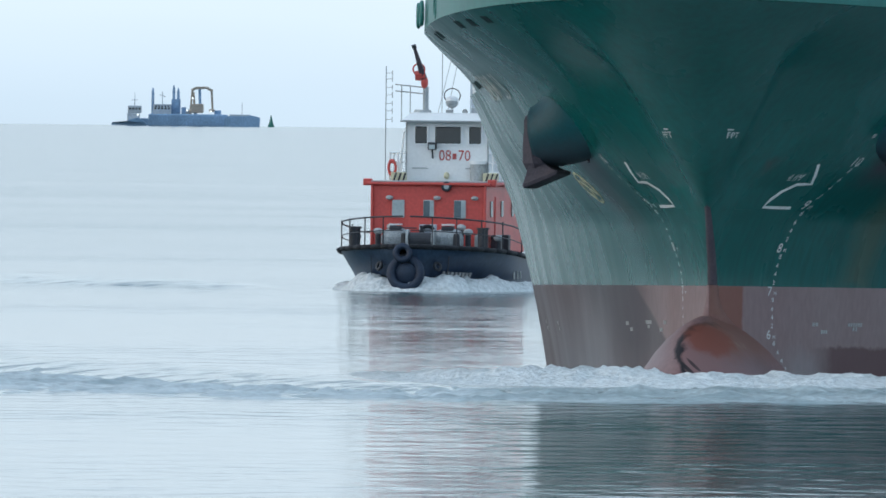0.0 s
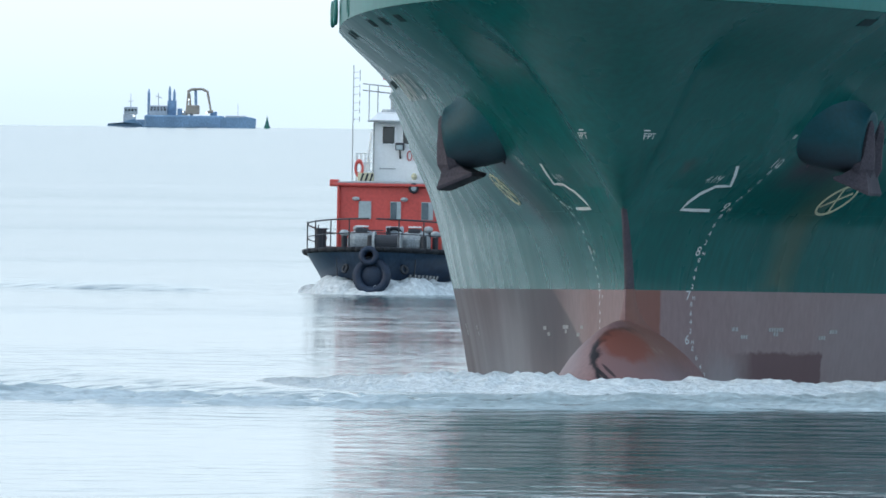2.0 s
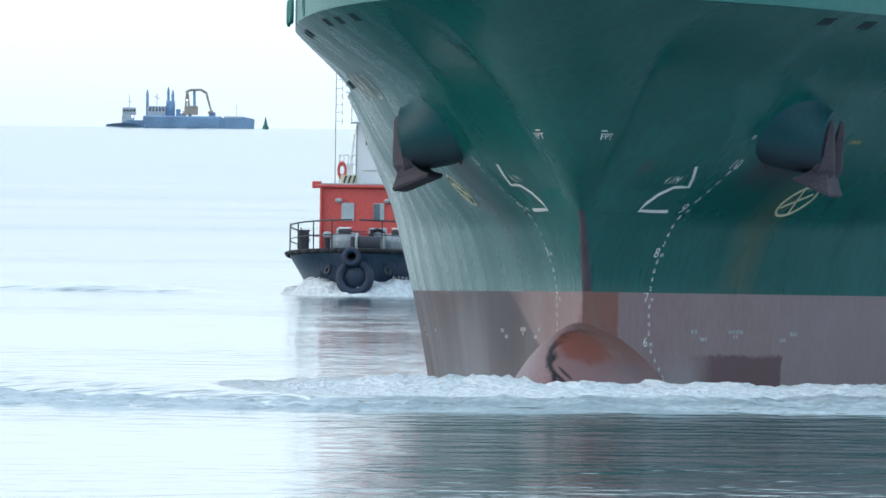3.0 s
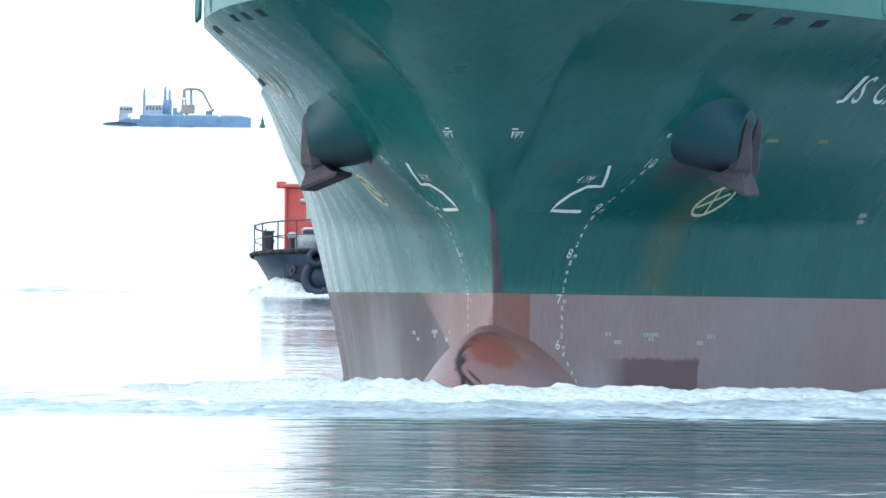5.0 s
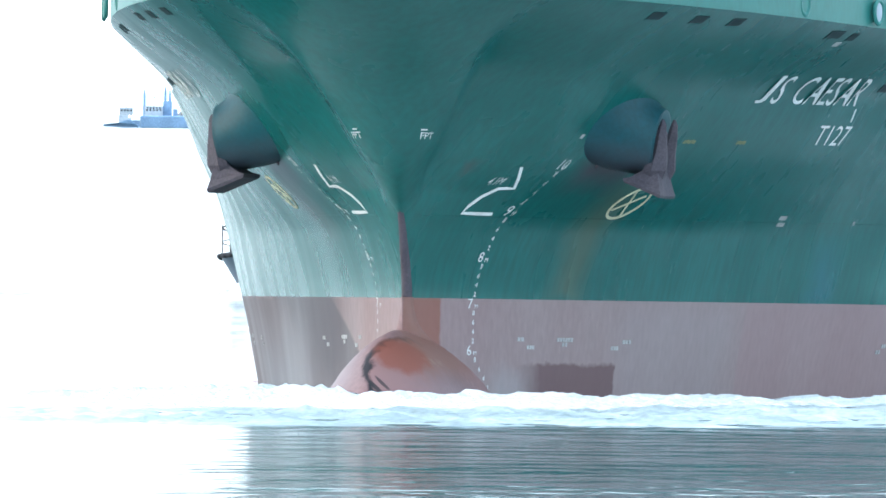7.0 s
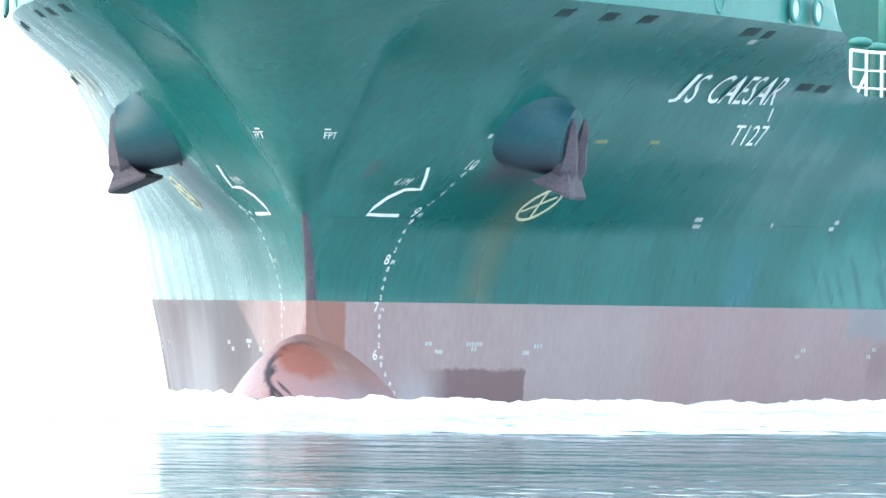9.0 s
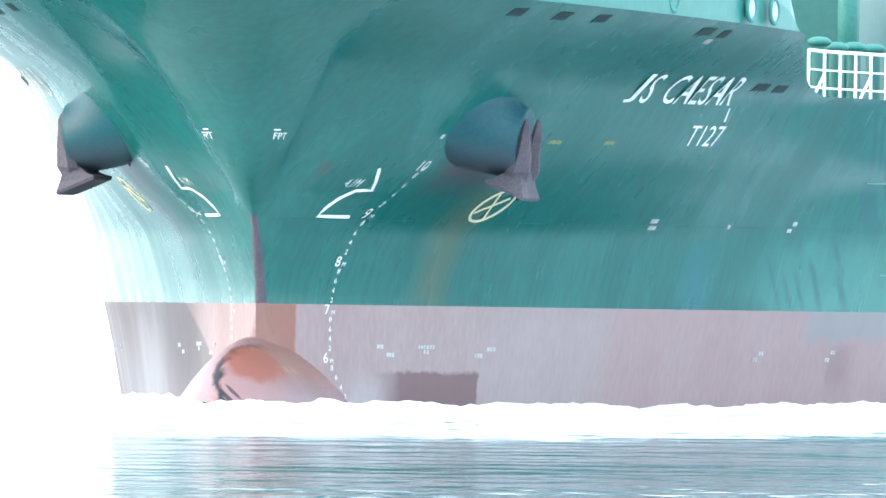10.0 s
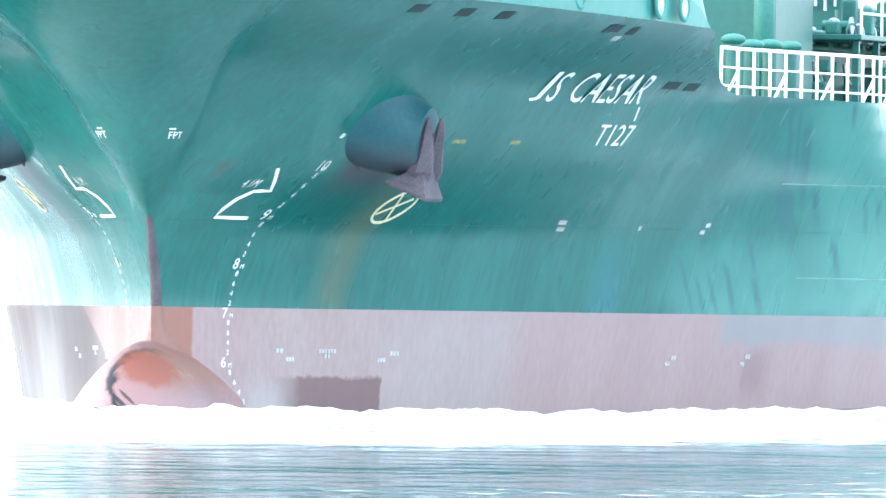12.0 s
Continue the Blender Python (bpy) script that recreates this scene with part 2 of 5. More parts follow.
# worn, repainted and toned patches on the hull, in the ship's metres (port, aft, up)
area(BOOT, (0.30, 0.19, 0.20), (10.25, 30), (-1.0, 2.3), 1, 0.03, 0.03, 1.0, 0.35)
area(BOOT, (0.31, 0.28, 0.29), (6.3, 9.9), (-0.5, 2.3), 1, 0.5, 0.3, 0.7, 0.3)
area(BOOT, (0.22, 0.085, 0.06), (-1.0, 1.29), (1.0, 2.3), 1, (0.1, 0.03, 0.3, 0.1), 0.05, 3.0, 0.8)
# pale spray mist beside the bulb, put into the boot-topping colour
area(BOOT, (0.34, 0.33, 0.34), (2.6, 3.9), (-0.5, 0.55), 1, 0.35, 0.4, 1.5, 0.5)
area(BOOT, (0.125, 0.072, 0.076), (3.75, 6.3), (-0.6, 0.84), 1, (0.35, 0.03, 0.1, 0.04), 0.16, 3.5, 0.85)
# starboard boot-topping toned darker and greyer, with one paler stretch
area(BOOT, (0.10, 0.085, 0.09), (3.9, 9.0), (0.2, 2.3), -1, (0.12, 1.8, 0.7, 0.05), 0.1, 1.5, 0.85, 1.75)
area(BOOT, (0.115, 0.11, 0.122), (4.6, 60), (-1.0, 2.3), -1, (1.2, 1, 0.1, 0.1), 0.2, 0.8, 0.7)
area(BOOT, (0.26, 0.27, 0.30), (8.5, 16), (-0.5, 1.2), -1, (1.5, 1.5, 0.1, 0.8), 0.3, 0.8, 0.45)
area(BOOT, (0.20, 0.21, 0.22), (17.0, 60), (1.62, 2.3), 1, (0.15, 0.1, 0.12, 0.1), 0.25, 1.3, 0.7)
area(BOOT, (0.19, 0.125, 0.13), (18.2, 19.0), (0.55, 1.5), 1, (0.1, 0.3, 0.3, 0.1), 0.25, 2.0, 0.6)
area(BOOT, (0.20, 0.14, 0.145), (10.2, 10.5), (-0.5, 0.12), 1, 0.1, 0.2, 3.0, 0.6)
# rust runs under the anchors, wear round the stem, and long run-down stains abreast of the rail
area(GREEN, (0.15, 0.12, 0.06), (4.2, 5.1), (2.2, 4.9), 1, (0.35, 0.35, 0.2, 0.6), 0.35, 1.2, 0.32)
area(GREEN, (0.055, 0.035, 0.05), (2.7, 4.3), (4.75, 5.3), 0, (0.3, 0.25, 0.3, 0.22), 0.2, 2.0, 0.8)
area(GREEN, (0.10, 0.085, 0.075), (3.6, 5.0), (3.7, 4.9), -1, 0.4, 0.4, 2.0, 0.45)
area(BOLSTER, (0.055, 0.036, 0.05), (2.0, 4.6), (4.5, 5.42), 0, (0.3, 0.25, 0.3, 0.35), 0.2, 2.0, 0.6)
area(GREEN, (0.06, 0.05, 0.05), (0.3, 0.55), (4.85, 5.15), 1, 0.1, 0.2, 3.0, 0.45)
# port plating aft toned a paler green
area(GREEN, (0.055, 0.22, 0.19), (15.0, 60), (2.1, 3.4), 1, (1.0, 1, 0.2, 0.8), 0.7, 0.9, 0.6)
area(GREEN, (0.05, 0.215, 0.18), (19.0, 60), (2.6, 6.8), 1, (1.2, 1, 0.5, 0.2), 0.6, 0.5, 0.65, -1.1)
area(GREEN, (0.012, 0.115, 0.15), (12.2, 13.0), (2.2, 3.3), 1, (0.3, 0.3, 0.2, 0.6), 0.4, 1.2, 0.5)
for stain_v, low, high, wide in ((17.0, 5.1, 6.6, 0.09), (17.35, 5.2, 6.5, 0.07), (17.75, 5.1, 6.2, 0.08), (18.1, 4.6, 6.3, 0.12), (19.4, 4.05, 4.95, 0.16), (18.2, 4.0, 4.9, 0.35), (20.9, 3.0, 3.8, 0.13), (21.6, 4.0, 4.7, 0.09), (22.1, 4.2, 4.7, 0.08), (17.5, 3.1, 3.8, 0.08), (16.9, 2.3, 3.3, 0.1), (16.3, 2.3, 3.1, 0.07), (18.0, 2.3, 3.0, 0.12), (19.1, 6.3, 6.75, 0.09), (20.4, 6.2, 6.75, 0.07), (15.9, 2.25, 3.0, 0.08), (15.3, 2.3, 3.4, 0.06)):
    area(GREEN, (0.010, 0.085, 0.092), (stain_v - wide, stain_v + wide), (low, high), 1, (0.06, 0.06, 0.25, 0.15), 0.1, 1.5, 0.8, -0.8)
# bulb's starboard side: light from the left put in as a paler tone
patch(BULB_PAINT, (0.29, 0.23, 0.235), (-0.75, -1.0, 0.4), (0.6, 2.4, 0.75), 0.5, 0.3, 2.0, 0.7)
patch(BULB_PAINT, (0.016, 0.014, 0.018), (0.46, -1.9, 0.80), (0.68, 2.2, 0.70), 0.06, 0.22, 3.0)
patch(BULB_PAINT, (0.235, 0.13, 0.125), (0.67, -1.9, 0.73), (0.72, 2.4, 0.66), 0.06, 0.25, 3.4)
patch(BULB_PAINT, (0.205, 0.10, 0.076), (0.85, 0.2, 1.15), (0.75, 2.6, 0.72), 0.35, 0.5, 3.0, 0.85)
patch(BULB_PAINT, (0.17, 0.125, 0.135), (1.3, -0.6, 0.35), (0.6, 1.6, 0.35), 0.6, 0.7, 4.0, 0.5)
area(BULB_PAINT, (0.21, 0.092, 0.066), (-0.4, 3.0), (1.35, 2.4), 1, (0.2, 0.3, 0.3, 0.1), 0.2, 3.0, 0.8)
patch(BULB_PAINT, (0.21, 0.066, 0.045), (0.50, -1.85, 1.02), (0.56, 1.3, 0.33), 0.2, 0.4, 3.2, 0.9, (0, 20, 0))
patch(BULB_PAINT, (0.02, 0.018, 0.02), (0.16, -2.6, 0.36), (0.26, 0.8, 0.04), 0.2, 0.3, 5.0, 0.9, (0, 38, 0))
patch(BULB_PAINT, (0.02, 0.018, 0.02), (0.30, -2.6, 0.42), (0.22, 0.8, 0.03), 0.2, 0.3, 5.0, 0.8, (0, 42, 0))
patch(BULB_PAINT, (0.36, 0.30, 0.24), (1.2, -0.9, 0.72), (0.35, 0.9, 0.05), 0.5, 0.9, 6.0, 0.6, (0, 30, 0))
patch(BULB_PAINT, (0.36, 0.30, 0.24), (1.35, -0.9, 0.55), (0.25, 0.9, 0.04), 0.5, 0.9, 6.0, 0.6, (0, 30, 0))


def part(name, bm, mat, parent=None, label="", smooth=False, m=None):
    """Links a bmesh as one mesh object, under a thing or a part."""
    me = bpy.data.meshes.new(name)
    if name not in ("swell", "foam_crest", "water"):
        bmesh.ops.recalc_face_normals(bm, faces=bm.faces)
    bm.to_mesh(me)
    bm.free()
    me.materials.append(mat)
    if smooth:
        me.polygons.foreach_set("use_smooth", [True] * len(me.polygons))
    ob = new(name, me)
    if parent:
        ob.parent = parent
    if m is not None:
        ob.matrix_basis = m
    return tagged(ob, label)


def box(sx, sy, sz, at=(0, 0, 0), bevel=0.0, bm=None, turn=None):
    """A box with its base's middle at the given place, its edges broken."""
    one = bmesh.new()
    bmesh.ops.create_cube(one, size=1)
    bmesh.ops.scale(one, vec=(sx, sy, sz), verts=one.verts)
    bmesh.ops.translate(one, vec=(0, 0, sz / 2), verts=one.verts)
    if bevel:
        bmesh.ops.bevel(one, geom=one.edges[:], offset=bevel, segments=2, affect="EDGES", profile=0.5)
    if turn is not None:
        bmesh.ops.transform(one, matrix=turn, verts=one.verts)
    bmesh.ops.translate(one, vec=at, verts=one.verts)
    return joined(bm, one)


def joined(bm, one):
    if bm is None:
        return one
    me = bpy.data.meshes.new("piece")
    one.to_mesh(me)
    one.free()
    bm.from_mesh(me)
    bpy.data.meshes.remove(me)
    return bm


def rod(a, b, r, r2=None, n=8, bm=None):
    """A round bar from a to b."""
    a, b = Vector(a), Vector(b)
    one = bmesh.new()
    bmesh.ops.create_cone(one, cap_ends=True, segments=n, radius1=r, radius2=r if r2 is None else r2, depth=(b - a).length)
    turn = (b - a).to_track_quat("Z", "Y").to_matrix().to_4x4()
    bmesh.ops.transform(one, matrix=Matrix.Translation((a + b) / 2) @ turn, verts=one.verts)
    return joined(bm, one)


def torus(R, r, m, n=24, k=8, squash=1.0, bm=None):
    one = bmesh.new()
    rings = [[one.verts.new(((R + r * math.cos(b)) * math.cos(a), (R + r * math.cos(b)) * math.sin(a) * squash, r * math.sin(b)))
              for b in [math.tau * j / k for j in range(k)]] for a in [math.tau * i / n for i in range(n)]]
    for i in range(n):
        for j in range(k):
            one.faces.new((rings[i][j], rings[(i + 1) % n][j], rings[(i + 1) % n][(j + 1) % k], rings[i][(j + 1) % k]))
    bmesh.ops.transform(one, matrix=m, verts=one.verts)
    return joined(bm, one)


def ball(r, at, scale=(1, 1, 1), n=12, bm=None):
    one = bmesh.new()
    bmesh.ops.create_uvsphere(one, u_segments=n * 2, v_segments=n, radius=r)
    bmesh.ops.scale(one, vec=scale, verts=one.verts)
    bmesh.ops.translate(one, vec=at, verts=one.verts)
    return joined(bm, one)


def sheet(grid, bm=None, closed=False):
    """Faces over a grid of points."""
    bm = bm or bmesh.new()
    rows = [[bm.verts.new(p) for p in row] for row in grid]
    for a, b in zip(rows, rows[1:]):
        for i in range(len(a) - 1):
            quad = [a[i], a[i + 1], b[i + 1], b[i]]
            bm.faces.new(quad)
    return bm


def thing(name, label, category, group="", m=None):
    ob = new(name)
    ob.empty_display_size = 0.5
    if m is not None:
        ob.matrix_basis = m
    return tagged(ob, label, category, group)


def letters(text, size=1.0, space=1.0):
    """The flat outline of a word as points and faces, from the built-in font."""
    cu = bpy.data.curves.new("word", "FONT")
    cu.body, cu.size, cu.resolution_u, cu.space_character = text, size, 3, space
    ob = bpy.data.objects.new("word", cu)
    me = bpy.data.meshes.new_from_object(ob)
    pts, faces = [v.co.copy() for v in me.vertices], [tuple(p.vertices) for p in me.polygons]
    bpy.data.objects.remove(ob)
    bpy.data.meshes.remove(me)
    bpy.data.curves.remove(cu)
    return pts, faces


# ---- the sea: one sheet to the horizon ----
sea_bm = bmesh.new()
sheet([[(x, y, 0) for x in (-900, -200, -40, 40, 200, 900)] for y in (-300, 0, 150, 300, 450, 700, 1200, 2500, 4960)], sea_bm)
sea = tagged(part("water", sea_bm, WATER), "calm grey-green sea with low ripples under an overcast sky", "water", kind="structure")

# ---- the cargo ship: x to port, y aft from the stem, z up from the waterline ----
LEVELS = (-0.5, 2.2, 3.6, 5.1, 6.6, 8.25)
STEM = (0.267, 0.483, 0.042, -1.011, -1.986, -3.597)
ENTRY = (31.266, 28.612, 25.686, 23.497, 21.862, 18.725)
FULL = (1.534, 1.599, 1.33, 0.998, 0.987, 1.32)
BLUNT = (1.051, 1.051, 1.151, 1.621, 1.881, 1.967)
HALF = 10.292
BOOT_TOP = 2.235
TRIM = -0.7


def fair(z, row):
    """A fair curve through the values at LEVELS, without overshoot."""
    n = len(LEVELS)
    h = [LEVELS[i + 1] - LEVELS[i] for i in range(n - 1)]
    d = [(row[i + 1] - row[i]) / h[i] for i in range(n - 1)]
    m = [d[0]] + [0.0 if d[i - 1] * d[i] <= 0 else 3 * (h[i - 1] + h[i]) / ((2 * h[i] + h[i - 1]) / d[i - 1] + (h[i] + 2 * h[i - 1]) / d[i]) for i in range(1, n - 1)] + [d[-1]]
    if z <= LEVELS[0]:
        return row[0]
    if z >= LEVELS[-1]:
        return row[-1] + m[-1] * (z - LEVELS[-1])
    i = max(k for k in range(n - 1) if LEVELS[k] <= z)
    t = (z - LEVELS[i]) / h[i]
    return row[i] * (1 + 2 * t) * (1 - t) ** 2 + m[i] * h[i] * t * (1 - t) ** 2 + row[i + 1] * t * t * (3 - 2 * t) + m[i + 1] * h[i] * t * t * (t - 1)


FAIRED = {}


def lines(z):
    k = round(z, 4)
    if k not in FAIRED:
        FAIRED[k] = [fair(z, row) for row in (STEM, ENTRY, FULL, BLUNT)]
    return FAIRED[k]


def half_breadth(v, z):
    v0, length, full, blunt = lines(z)
    t = min(max((v - v0) / length, 0.0), 1.0)
    wide = HALF * (1 - (1 - t) ** full) ** (1 / blunt)
    d = v - v0
    if z > 3.8 and 0 < d < 2.6:
        # the rounded prow stands forward of the flanks, which it meets in a soft crease
        prow = float(np.interp(z, (3.8, 4.0, 4.95, 5.7, 6.15, 7.4, 8.3), (0.1, 0.14, 0.5, 0.96, 1.2, 1.95, 2.6)))
        nose = 0.28 + 0.3 * prow
        far = HALF * (1 - (1 - min(2.6 / length, 1.0)) ** full) ** (1 / blunt)
        k = min(1.0, d / nose)
        bow = prow * (0.9 * math.sqrt(max(0.0, 1 - (1 - k) ** 2)) + 0.1 * k)
        flank = far * (d / 2.6) ** 1.05
        soft = (0.05 + 0.4 * prow) * k * (1 - d / 2.6)
        lean = (bow + flank + math.sqrt((bow - flank) ** 2 + soft * soft)) / 2
        wide += (lean - wide) * min(1.0, (z - 3.8) / 0.7) * min(1.0, max(0.0, (8.6 - z) / 1.4))
    return wide * min(1.0, (1 - max(0, v - 84) / 14) ** 0.5) if v < 97.9 else wide * 0.05


def stem_at(z):
    return lines(z)[0]


def sheer(v):
    """The top of the plating: the knuckle under the bulwark, then a sweep down to the main deck."""
    if v < 10.17:
        return 8.09 + 0.045 * (10.17 - v)
    return float(np.interp(v, (10.17, 10.6, 11.2, 12.04, 12.7, 13.2, 13.71, 19.5, 100), (8.09, 7.85, 7.58, 7.28, 7.04, 6.9, 6.8, 6.74, 6.6)))


def along(w, z):
    return w + stem_at(z) * max(0.0, 1 - w / 2.4)


SPANS = [2.4 * (i / 64) ** 1.7 for i in range(64)]
v = 2.4
while v < 98:
    SPANS.append(v)
    v += 0.16 if v < 6 else 0.35 if v < 16 else 0.9 if v < 30 else 3.0
SPANS.append(98.0)


def hull_band(side, low, high, rows):
    grid = []
    for j in range(rows + 1):
        row = []
        for w in SPANS:
            top = high if high is not None else sheer(along(w, 8.4))
            z = low + (top - low) * j / rows
            v = along(w, z)
            row.append((side * half_breadth(v, z), v, z))
        grid.append(row)
    return grid


ship = thing("cargo_ship", "large green cargo ship with faded red boot-topping and bulbous bow", "ship")
green = bmesh.new()
for side in (1, -1):
    sheet(hull_band(side, BOOT_TOP, None, 90), green)
bmesh.ops.remove_doubles(green, verts=green.verts, dist=0.003)
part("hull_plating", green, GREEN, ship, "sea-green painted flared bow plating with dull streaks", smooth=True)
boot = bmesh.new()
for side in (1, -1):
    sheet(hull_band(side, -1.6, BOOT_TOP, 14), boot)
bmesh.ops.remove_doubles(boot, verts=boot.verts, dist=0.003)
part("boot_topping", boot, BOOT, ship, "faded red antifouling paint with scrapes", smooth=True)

# the stem bar, the bulb and its fairing
bar = bmesh.new()
sheet([[(s * r, stem_at(z) - out + (0.34 if abs(s) == 1 else 0.05 * abs(s)), z) for s in (-1, -0.99, -0.6, 0, 0.6, 0.99, 1)] for z, r, out in [(1.2 + 0.145 * i, 0.098 - 0.0015 * i, 0.17 * min(1, (20 - i) / 6)) for i in range(21)]], bar)
part("stem_bar", bar, RUST, ship, "rubbed rusty stem bar", smooth=True)
bulb = bmesh.new()
grid = []
for i in range(33):
    v = -3.45 + 7.6 * (i / 32) ** 1.6
    nose = math.sqrt(max(0.0, 1 - ((v + 0.4) / 3.05) ** 2)) if v < -0.4 else 1.0
    tall, wide = 2.75 * nose, 1.68 * nose
    grid.append([(wide * math.cos(a) * abs(math.cos(a)) ** (0.5 if math.sin(a) > 0 else 0), v, -1.2 + tall * math.sin(a)) for a in [math.tau * k / 40 for k in range(41)]])
sheet(grid, bulb)
bmesh.ops.remove_doubles(bulb, verts=bulb.verts, dist=0.002)
part("bulbous_bow", bulb, BULB_PAINT, ship, "bulbous bow with bare orange primer and black scrapes", smooth=True)
web = bmesh.new()
for side in (1, -1):
    sheet([[(side * (0.11 * min(1, f * 8) + (0.30 + 0.3 * f) * min(1, f * 4) ** 0.5 * (1 - k / 8) ** 2.2), 0.1 + 1.75 * f, 1.15 + 1.1 * k / 8) for k in range(9)] for f in (0, 0.03, 0.08, 0.15, 0.25, 0.5, 0.75, 1)], web)
part("bulb_fairing", web, BULB_PAINT, ship, smooth=True)

# main deck, forecastle deck and bulwark
deck = bmesh.new()
sheet([[(s * (half_breadth(v, 6.5) - 0.05), v, min(sheer(v), 6.74) - 0.12) for s in (-1, 0, 1)] for v in (1.5, 3, 5, 8, 11, 14.7, 18, 22, 28, 40, 60, 84, 92, 97)], deck)
part("main_deck", deck, DECK_GREEN, ship)
fore = bmesh.new()
sheet([[(s * (half_breadth(v, 8.0) - 0.05), v, sheer(v) - 0.15) for s in (-1, 0, 1)] for v in (-3.2, -2.5, -1, 1, 3, 5, 8, 10.1)], fore)
part("forecastle_deck", fore, DECK_GREEN, ship)
for side in (1, -1):
    rail_bm, outer = bmesh.new(), []
    for i in range(41):
        w = 9.9 * (i / 40) ** 1.6
        v = along(w, 8.45)
        z = sheer(v)
        fall = 1.25 * min(1.0, max(0.0, (9.9 - w) / 1.2)) ** 0.5
        u = half_breadth(v, z)
        outer.append([(side * max(0, u), v, z + 0.004), (side * u, v - 0.02, z + fall * 0.5), (side * max(0, u - 0.04), v, z + fall), (side * max(0, u - 0.2), v + 0.1, z + fall), (side * max(0, u - 0.2), v + 0.1, z - 0.1)])
    sheet(outer, rail_bm)
    part("bulwark", rail_bm, LIGHT_GREEN, ship, "green bulwark above the knuckle, toned lighter for skylight", smooth=False)


def on_hull(side, v, z, off=0.012):
    """A place on the plating, a little proud of it, and its outward direction."""
    u = half_breadth(v, z)
    du, dz = half_breadth(v + 0.05, z) - half_breadth(v - 0.05, z), half_breadth(v, z + 0.05) - half_breadth(v, z - 0.05)
    n = Vector((1, -du / 0.1, -dz / 0.1)).normalized()
    p = Vector((u, v, z)) + n * off
    return Vector((p.x * side, p.y, p.z)), Vector((n.x * side, n.y, n.z))


def stroke(side, pts, width, mat, name, parent, label="", closed=False):
    """A painted band along points (aft, up) of the plating, as a thin raised strip."""
    bm, n = bmesh.new(), len(pts)
    rows = []
    for i, (v, z) in enumerate(pts):
        a, b = pts[(i - 1) % n if closed else max(i - 1, 0)], pts[(i + 1) % n if closed else min(i + 1, n - 1)]
        pa, pb = on_hull(side, *a)[0], on_hull(side, *b)[0]
        p, nn = on_hull(side, v, z)
        cross = nn.cross(pb - pa).normalized() * width / 2
        rows.append([p + cross - nn * 0.01, p + cross, p - cross, p - cross - nn * 0.01])
    if closed:
        rows.append(rows[0])
    return part(name, sheet(rows, bm), mat, parent, label)


def word(side, text, v, z, size, mat, name, label="", stretch=1.0, lean=0.0, span=0.0):
    """Lettering that follows the plating."""
    pts, faces = letters(text, size)
    if span:
        stretch = span / max(p.x for p in pts)
        low, high = min(p.y for p in pts), max(p.y for p in pts)
        for p in pts:
            p.y = (p.y - low) * 0.7 * size / (high - low)
    bm = bmesh.new()
    verts = [bm.verts.new(on_hull(side, v + p.x * stretch * side - lean * p.y, z + p.y, 0.014)[0]) for p in pts]
    for f in faces:
        bm.faces.new([verts[i] for i in f])
    return part(name, bm, mat, ship, label)


def block(side, v, z, dv, dz, mat, name, label="", off=0.012):
    bm = bmesh.new()
    nn = on_hull(side, v, z)[1]
    sheet([[on_hull(side, v + dv * i / 4, z + dz * j / 2, off)[0] for i in range(-2, 3)] for j in (-1, 0, 1)], bm)
    out = bmesh.ops.extrude_face_region(bm, geom=bm.faces[:])
    bmesh.ops.translate(bm, vec=-nn * (off + 0.02), verts=[g for g in out["geom"] if isinstance(g, bmesh.types.BMVert)])
    return part(name, bm, mat, ship, label)


